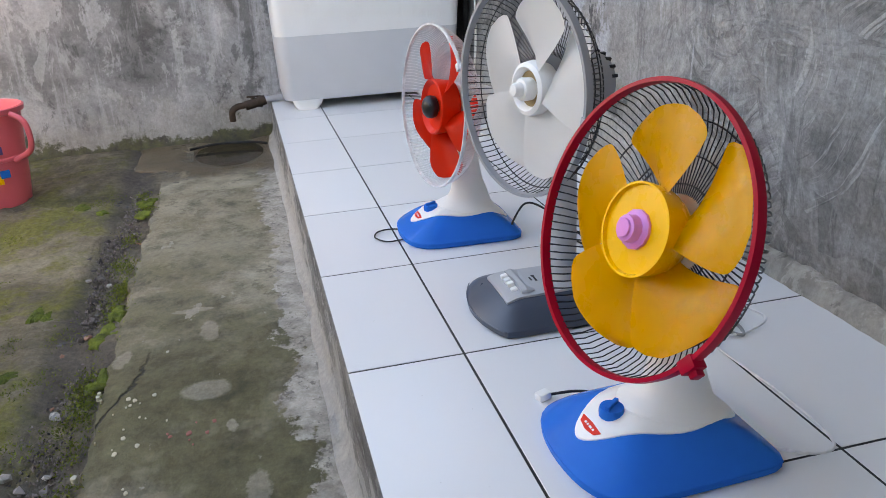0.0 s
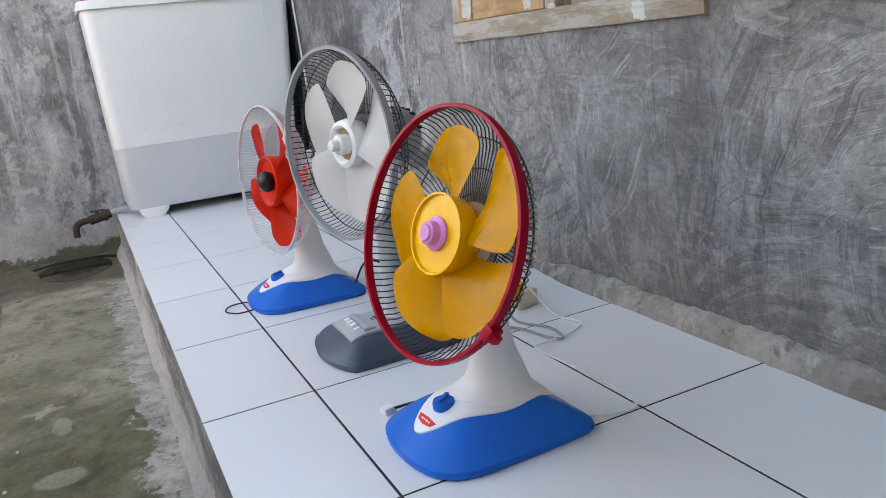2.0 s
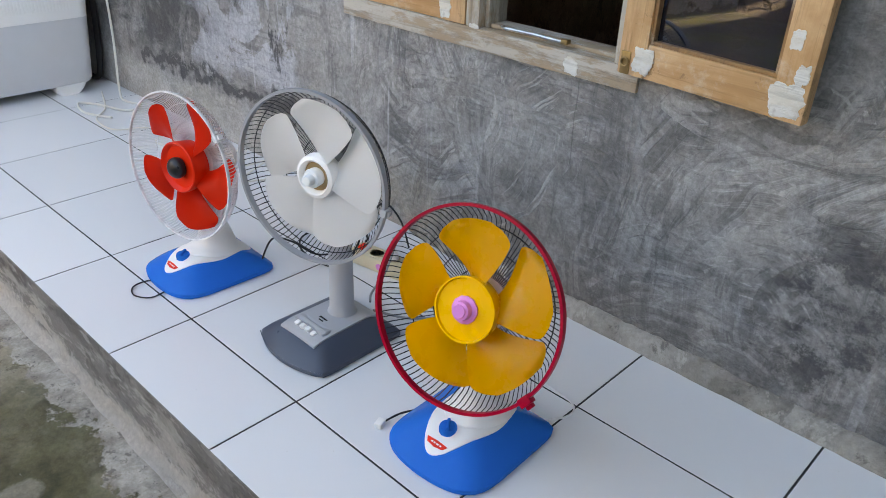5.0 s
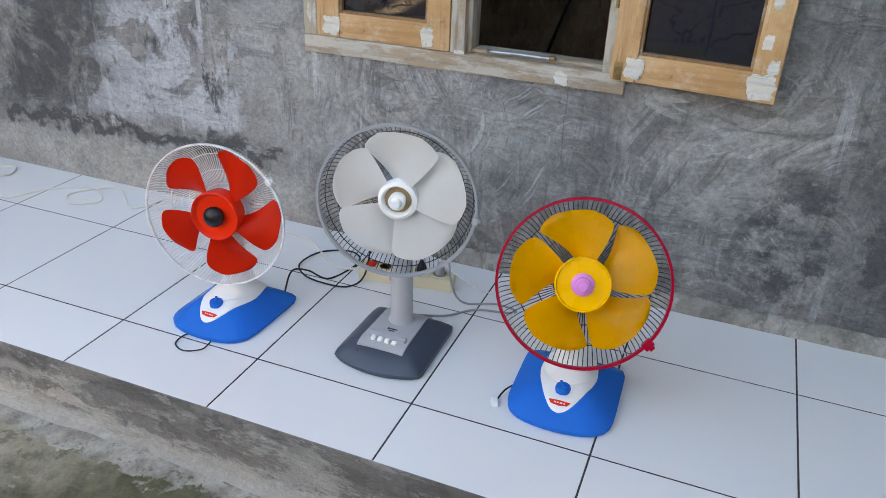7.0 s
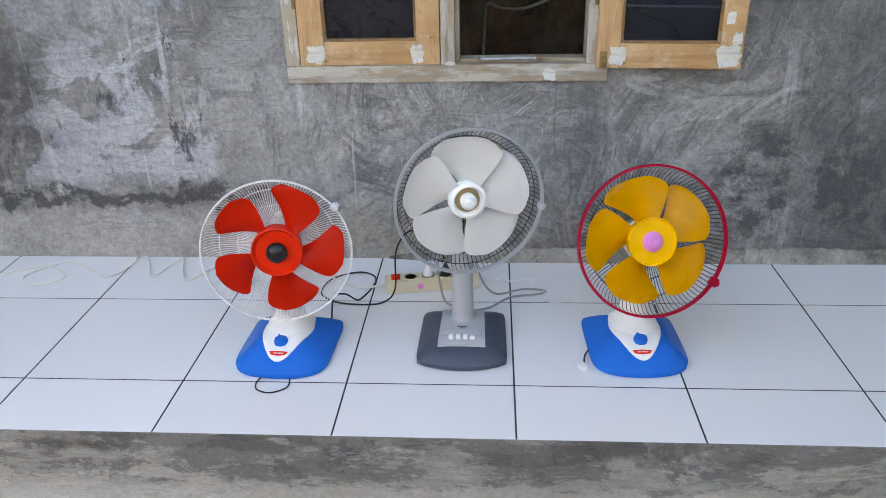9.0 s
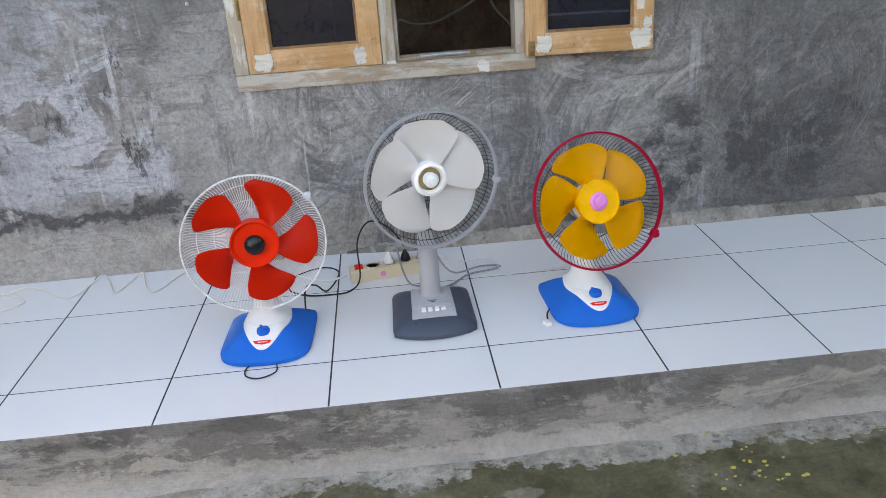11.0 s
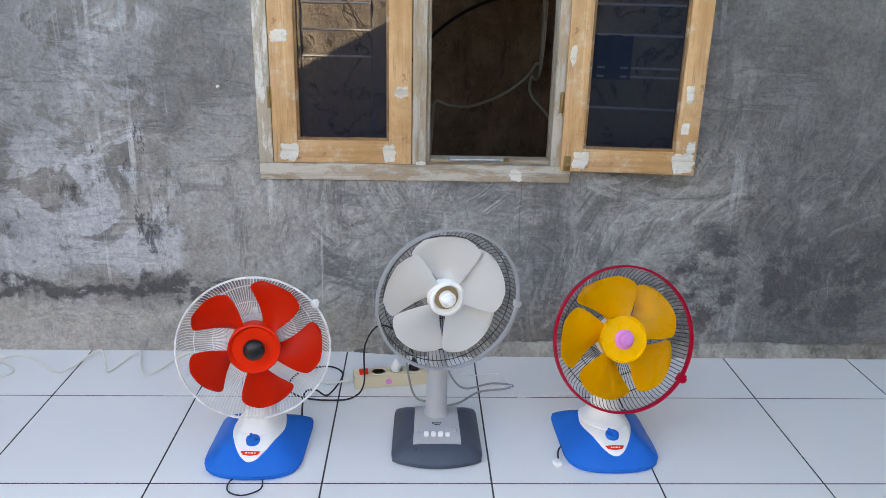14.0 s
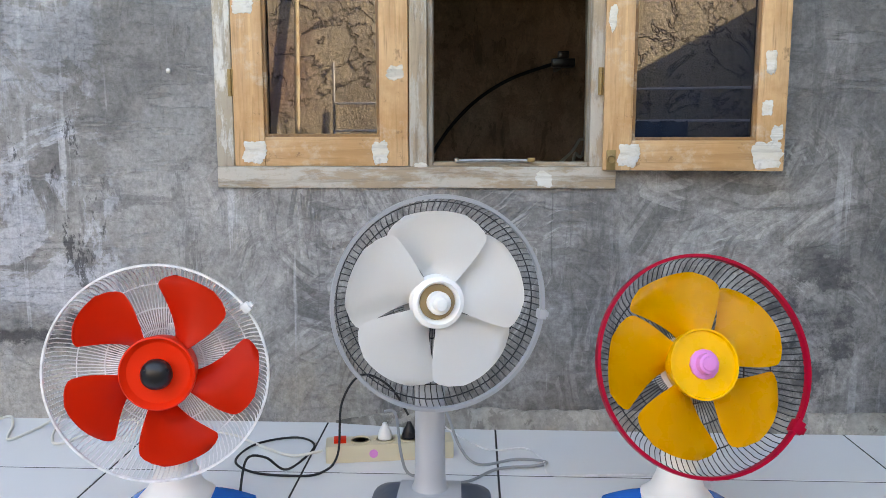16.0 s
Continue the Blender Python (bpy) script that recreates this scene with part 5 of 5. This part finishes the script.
cord("wire_loop", [(0.205, 0.03, 0.004), (0.185, 0.0, 0.004), (0.19, -0.035, 0.004), (0.225, -0.05, 0.004), (0.26, -0.03, 0.004), (0.262, 0.0, 0.004), (0.25, 0.035, 0.004)], 0.0018, RUBBER, "thin black wire loop under the fan's front edge", "wire")
t = thing("cord_switch", Matrix.Identity(4), "small white cord end on a black wire beside the fan", "cord switch")
part("wire", tube(bmesh.new(), smooth_line([(0.995, 0.15, 0.012), (0.978, 0.12, 0.010), (0.972, 0.085, 0.008)], 5), 0.0022, 6), RUBBER, t)
part("end", box(bmesh.new(), -0.008, 0.008, -0.011, 0.011, 0.0, 0.012, 0.003, pose(0.968, 0.074, 0.0, 0, 0, 20)), WHITE, t)

# ---- things inside the window ----
cord("room_cable", [(0.30, 3.0, 0.10), (0.40, 3.0, 0.40), (0.478, 3.0, 0.525), (0.60, 3.0, 0.72), (0.747, 3.0, 0.875), (0.93, 3.0, 0.99), (1.15, 3.0, 1.066)], 0.009, RUBBER, "dark cable arching up in the dim room")
clamp = thing("cable_clamp", pose(1.20, 3.0, 1.07), "black clamp holding a cable in the dim room", "clamp")
part("body", boxed(-0.06, 0.06, -0.03, 0.03, -0.022, 0.022, bevel=0.008), BLACK, clamp)
part("jaw", boxed(-0.028, 0.028, -0.022, 0.022, 0.022, 0.060, bevel=0.006), BLACK, clamp)
part("bracket", boxed(-0.012, 0.012, 0.0, 0.41, -0.012, 0.012, bevel=0.003), BLACK, clamp)
cord("room_cable", [(0.68, 3.1, -0.08), (0.70, 3.05, 0.30), (0.715, 3.0, 0.455), (0.80, 3.0, 0.435), (0.947, 3.0, 0.438), (1.15, 3.0, 0.53), (1.29, 3.02, 0.667), (1.33, 3.05, 0.9), (1.30, 3.1, 2.70)], 0.0085, ROOM_CORD, "pale cord hanging in the dim room")
cord("room_cable", [(1.36, 3.1, 2.70), (1.34, 3.05, 0.80), (1.27, 3.0, 0.60), (1.28, 3.0, 0.50), (1.40, 3.0, 0.354), (1.50, 3.05, 0.10), (1.52, 3.1, -0.08)], 0.0085, ROOM_CORD, "pale cord hanging in the dim room")

nail = thing("nail", pose(0.055, 0.678, 0.827, 90), "small pale nail driven into the cement wall", "nail")
part("head", lathe([(0.001, 0.010), (0.0055, 0.009), (0.0062, 0.007), (0.003, 0.005), (0.0022, -0.004)], 12), STEEL, nail)

# ---- yard clutter ----
def flecks(name, spots, material, label):
    bm = bmesh.new()
    for i, (x, y, r) in enumerate(spots):
        n = 9
        z = level(x, y) - 0.0012
        ring = []
        for k in range(n):
            a = 2 * math.pi * k / n
            q = r * (0.7 + 0.6 * abs(noise.noise(Vector((math.cos(a) * 2 + i * 3.1, math.sin(a) * 2, i * 1.7)))))
            ring.append((x + q * 1.4 * math.cos(a), y + q * math.sin(a)))
        rings(bm, [[(px, py, z - 0.006) for px, py in ring], [(px, py, z + 0.0028) for px, py in ring], [(x + (px - x) * 0.6, y + (py - y) * 0.6, z + 0.0032) for px, py in ring]])
    return tagged(part(name, bm, material), label, "flecks", kind="stuff")


rnd = random.Random(4)
SPLASH = plastic("dried_yellow_paint", (0.62, 0.50, 0.10), 0.8, 0.3)
ROSE = plastic("dried_rose_paint", (0.36, 0.14, 0.12), 0.9, 0.3)
PALE = plastic("dried_cream_paint", (0.55, 0.52, 0.40), 0.9, 0.3)
flecks("paint_flecks", [(1.33 + rnd.gauss(0, 0.07), -0.36 + rnd.gauss(0, 0.05), rnd.uniform(0.0015, 0.006)) for _ in range(30)], SPLASH, "dried yellow paint flecks on the concrete path")
flecks("paint_flecks", [(0.55 + rnd.gauss(0, 0.10), -0.60 + rnd.gauss(0, 0.04), rnd.uniform(0.002, 0.006)) for _ in range(26)], PALE, "cream paint flecks along the path's edge")
flecks("paint_flecks", [(0.62 + rnd.gauss(0, 0.02), -0.47 + rnd.gauss(0, 0.02), rnd.uniform(0.002, 0.006)) for _ in range(9)], ROSE, "faded red paint flecks on the concrete path")


def gravel():
    """Small stones in the gutter between path and soil."""
    verts, faces = [], []
    r2 = random.Random(8)
    for i in range(5200):
        x = r2.uniform(-1.3, 2.2)
        y = -0.735 + r2.gauss(0, 0.032) + 0.03 * math.sin(x * 5)
        s = r2.uniform(0.0016, 0.0055) * (3.2 if r2.random() < 0.03 else 1)
        z = -0.208 + r2.uniform(0, 0.006)
        o = len(verts)
        rot = Euler((r2.uniform(0, 6), r2.uniform(0, 6), r2.uniform(0, 6))).to_matrix()
        for p in ((1, 0, 0), (-1, 0, 0), (0, 0.8, 0), (0, -0.8, 0), (0, 0, 0.6), (0, 0, -0.6)):
            q = rot @ (Vector(p) * s * r2.uniform(0.8, 1.2))
            verts.append((x + q.x, y + q.y, z + q.z))
        for f in ((0, 2, 4), (2, 1, 4), (1, 3, 4), (3, 0, 4), (2, 0, 5), (1, 2, 5), (3, 1, 5), (0, 3, 5)):
            faces.append(tuple(o + k for k in f))
    me = bpy.data.meshes.new("gravel")
    me.from_pydata(verts, [], faces)
    m = Mat("grey_gravel", 0.9)
    g = m.node("NewGeometry").outputs["Random Per Island"]
    m.put("Base Color", m.mix(g, (0.050, 0.043, 0.042), (0.27, 0.235, 0.225)))
    tagged(shade(new("gravel", me), m.m, False), "grey gravel in the gutter beside the path", "gravel", kind="stuff")


def moss():
    verts, faces = [], []
    r2 = random.Random(11)
    for c in range(70):
        cx = r2.uniform(-1.1, 2.0)
        cy = -0.675 - abs(r2.gauss(0, 0.02)) if r2.random() < 0.55 else r2.uniform(-1.25, -0.80)
        for i in range(260):
            x, y = cx + r2.gauss(0, 0.035), cy + r2.gauss(0, 0.014 if cy > -0.75 else 0.04)
            h, w = r2.uniform(0.002, 0.0055), r2.uniform(0.0012, 0.003)
            a = r2.uniform(0, 6.28)
            z = -0.192 if y < -0.655 else -0.172
            o = len(verts)
            dx, dy = w * math.cos(a), w * math.sin(a)
            verts += [(x - dx, y - dy, z), (x + dx, y + dy, z), (x + r2.gauss(0, 0.003), y + r2.gauss(0, 0.003), z + h)]
            faces.append((o, o + 1, o + 2))
    me = bpy.data.meshes.new("moss")
    me.from_pydata(verts, [], faces)
    m = Mat("bright_moss", 0.9)
    g = m.node("NewGeometry").outputs["Random Per Island"]
    m.put("Base Color", m.mix(g, (0.06, 0.08, 0.009), (0.21, 0.25, 0.028)))
    tagged(shade(new("moss", me), m.m, False), "bright green moss tufts along the path's edge", "moss", kind="stuff")


def moss_cushions():
    """Low cushions of moss on the broken edge of the path."""
    bm = bmesh.new()
    r2 = random.Random(21)
    for c in range(38):
        x, y = r2.choice((-0.85, 0.02, 0.18, 0.30, 0.9, 1.5)) + r2.gauss(0, 0.07), -0.678 + r2.gauss(0, 0.014)
        if r2.random() < 0.4:
            y = r2.uniform(-1.2, -0.82)
        rx, ry, h = r2.uniform(0.015, 0.050), r2.uniform(0.010, 0.026), r2.uniform(0.003, 0.008)
        z = -0.190
        loops = []
        for s, t in ((1.0, -0.3), (0.92, 0.35), (0.7, 0.75), (0.4, 0.95), (0.1, 1.0)):
            loop = []
            for i in range(26):
                a = 2 * math.pi * i / 26
                k = 1 + 0.45 * noise.noise(Vector((math.cos(a) * 1.5 + c, math.sin(a) * 1.5, c * 2.3))) + 0.35 * noise.noise(Vector((math.cos(a) * 5 + c, math.sin(a) * 5, c * 2.3)))
                loop.append((x + rx * s * k * math.cos(a), y + ry * s * k * math.sin(a), z + h * t + 0.003 * noise.noise(Vector((c, a * 3, s * 9)))))
            loops.append(loop)
        rings(bm, loops)
    m = Mat("moss_cushion", 0.95)
    fine = m.noise(120, 6, 0.75)
    m.put("Base Color", m.mix(m.step(m.noise(30, 6, 0.7), 0.35, 0.65), (0.055, 0.075, 0.008), (0.17, 0.215, 0.020)))
    m.bump(fine, 1.0, 0.006)
    tagged(part("moss_cushions", bm, m.m), "cushions of bright green moss on the path's broken edge", "moss", kind="stuff")


def rubble():
    """A few larger stones and brick bits lying in the gutter."""
    r2 = random.Random(33)
    for k in range(34):
        s = r2.uniform(0.006, 0.015)
        bm = bmesh.new()
        bmesh.ops.create_icosphere(bm, subdivisions=1, radius=s)
        for v in bm.verts:
            v.co *= 1 + 0.6 * noise.noise(v.co * 90 + Vector((k, 0, 0)))
            v.co.z *= 0.45
            v.co.y *= 0.7
        ob = part("stone", bm, STONES[k % 3], smooth=False)
        ob.matrix_basis = pose(r2.uniform(-1.0, 1.6), -0.735 + r2.gauss(0, 0.045), -0.200 + s * 0.3, 0, 0, r2.uniform(0, 360))
        tagged(ob, ("pale grey stone", "dark grey stone", "worn red brick bit")[k % 3] + " lying in the gutter gravel", "stone", "stones in the gutter")


STONES = [make_rough_cement("pale_stone", (0.24, 0.23, 0.21), (0.42, 0.40, 0.37), streak=0.0, blots=0), make_rough_cement("dark_stone", (0.08, 0.075, 0.075), (0.17, 0.16, 0.155), streak=0.0, blots=0), make_rough_cement("brick_bit", (0.26, 0.13, 0.09), (0.40, 0.22, 0.16), streak=0.0, blots=0)]
gravel()
moss()
moss_cushions()
rubble()

# ---- the far side of the yard, seen in the panes ----
def bamboo(x, y, h, lean, r=0.02):
    p = thing("bamboo_pole", pose(x, y, -0.19, lean, 0, 0), "pale bamboo pole leaning on the yard wall", "pole", "bamboo poles")
    part("pole", lathe([(r, 0.0)] + [q for k in range(1, 8) for q in ((r * 0.97, h * k / 8 - 0.01), (r * 1.08, h * k / 8), (r * 0.97, h * k / 8 + 0.01))] + [(r * 0.9, h)], 12), BAMBOO, p)


def drying_rack(x0, x1, y, bars):
    k = thing("drying_rack", Matrix.Identity(4), "thin steel drying rack standing in the yard", "drying rack")
    for x in (x0, x1):
        part("upright", tube(bmesh.new(), [(x, y, -0.20), (x, y, 1.25)], 0.011, 8), STEEL, k)
    for z in bars:
        part("bar", tube(bmesh.new(), [(x0, y, z), (x1, y, z)], 0.009, 6), WHITE, k, "white coated bar")
    return k


drying_rack(0.75, 2.2, -2.7, (0.30, 0.52, 0.58, 0.80, 1.0))
CLOTH = plastic("faded_blue_cloth", (0.10, 0.14, 0.20), 0.9, 0.3)
towel = part("towel", sheet(1.10, 1.42, 0, 1, 24, 12, lambda x, y: 0.012 * math.sin(x * 40)), CLOTH)
for v in towel.data.vertices:
    x, y, z = v.co
    v.co = (x, -2.69 + z + 0.004 * y, 0.80 - 0.30 * y)
tagged(towel, "faded blue towel hung over the drying rack", "towel")
drying_rack(-0.30, 0.25, -3.3, (0.55, 0.75, 0.95))
bamboo(-0.62, -3.42, 2.2, 4)


# ---- floor tiles ----
def tile_mesh(w, d):
    bm = boxed(-w / 2, w / 2, -d / 2, d / 2, -0.0008, 0.0)
    top = [e for e in bm.edges if all(abs(v.co.z) < 1e-6 for v in e.verts)]
    bmesh.ops.bevel(bm, geom=top, offset=0.0006, segments=1, affect="EDGES")
    me = bpy.data.meshes.new("tile")
    bm.to_mesh(me)
    bm.free()
    me.materials.append(TILE)
    return me


def lay_tiles():
    gap = 0.0042
    for y0, y1 in ((EDGE_Y, 0.0), (0.0, 0.4), (0.4, WALL_Y)):
        full = tile_mesh(0.4 - gap, y1 - y0 - (gap if y1 < 0.5 else gap / 2))
        cut = tile_mesh(0.1 - gap, y1 - y0 - gap)
        for i in range(-4, 11):
            if 0.4 * (i + 1) > EAST_X:
                break
            t = new("tile", full)
            t.parent = FLOOR
            t.location = (0.4 * i + 0.2, (y0 + y1) / 2 + (gap / 4 if y1 > 0.5 else 0), 0)
        t = new("tile", cut)
        t.parent = FLOOR
        t.location = (-1.65, (y0 + y1) / 2, 0)
        t = new("tile", tile_mesh(0.3 - gap, y1 - y0 - gap))
        t.parent = FLOOR
        t.location = (2.95, (y0 + y1) / 2, 0)


lay_tiles()
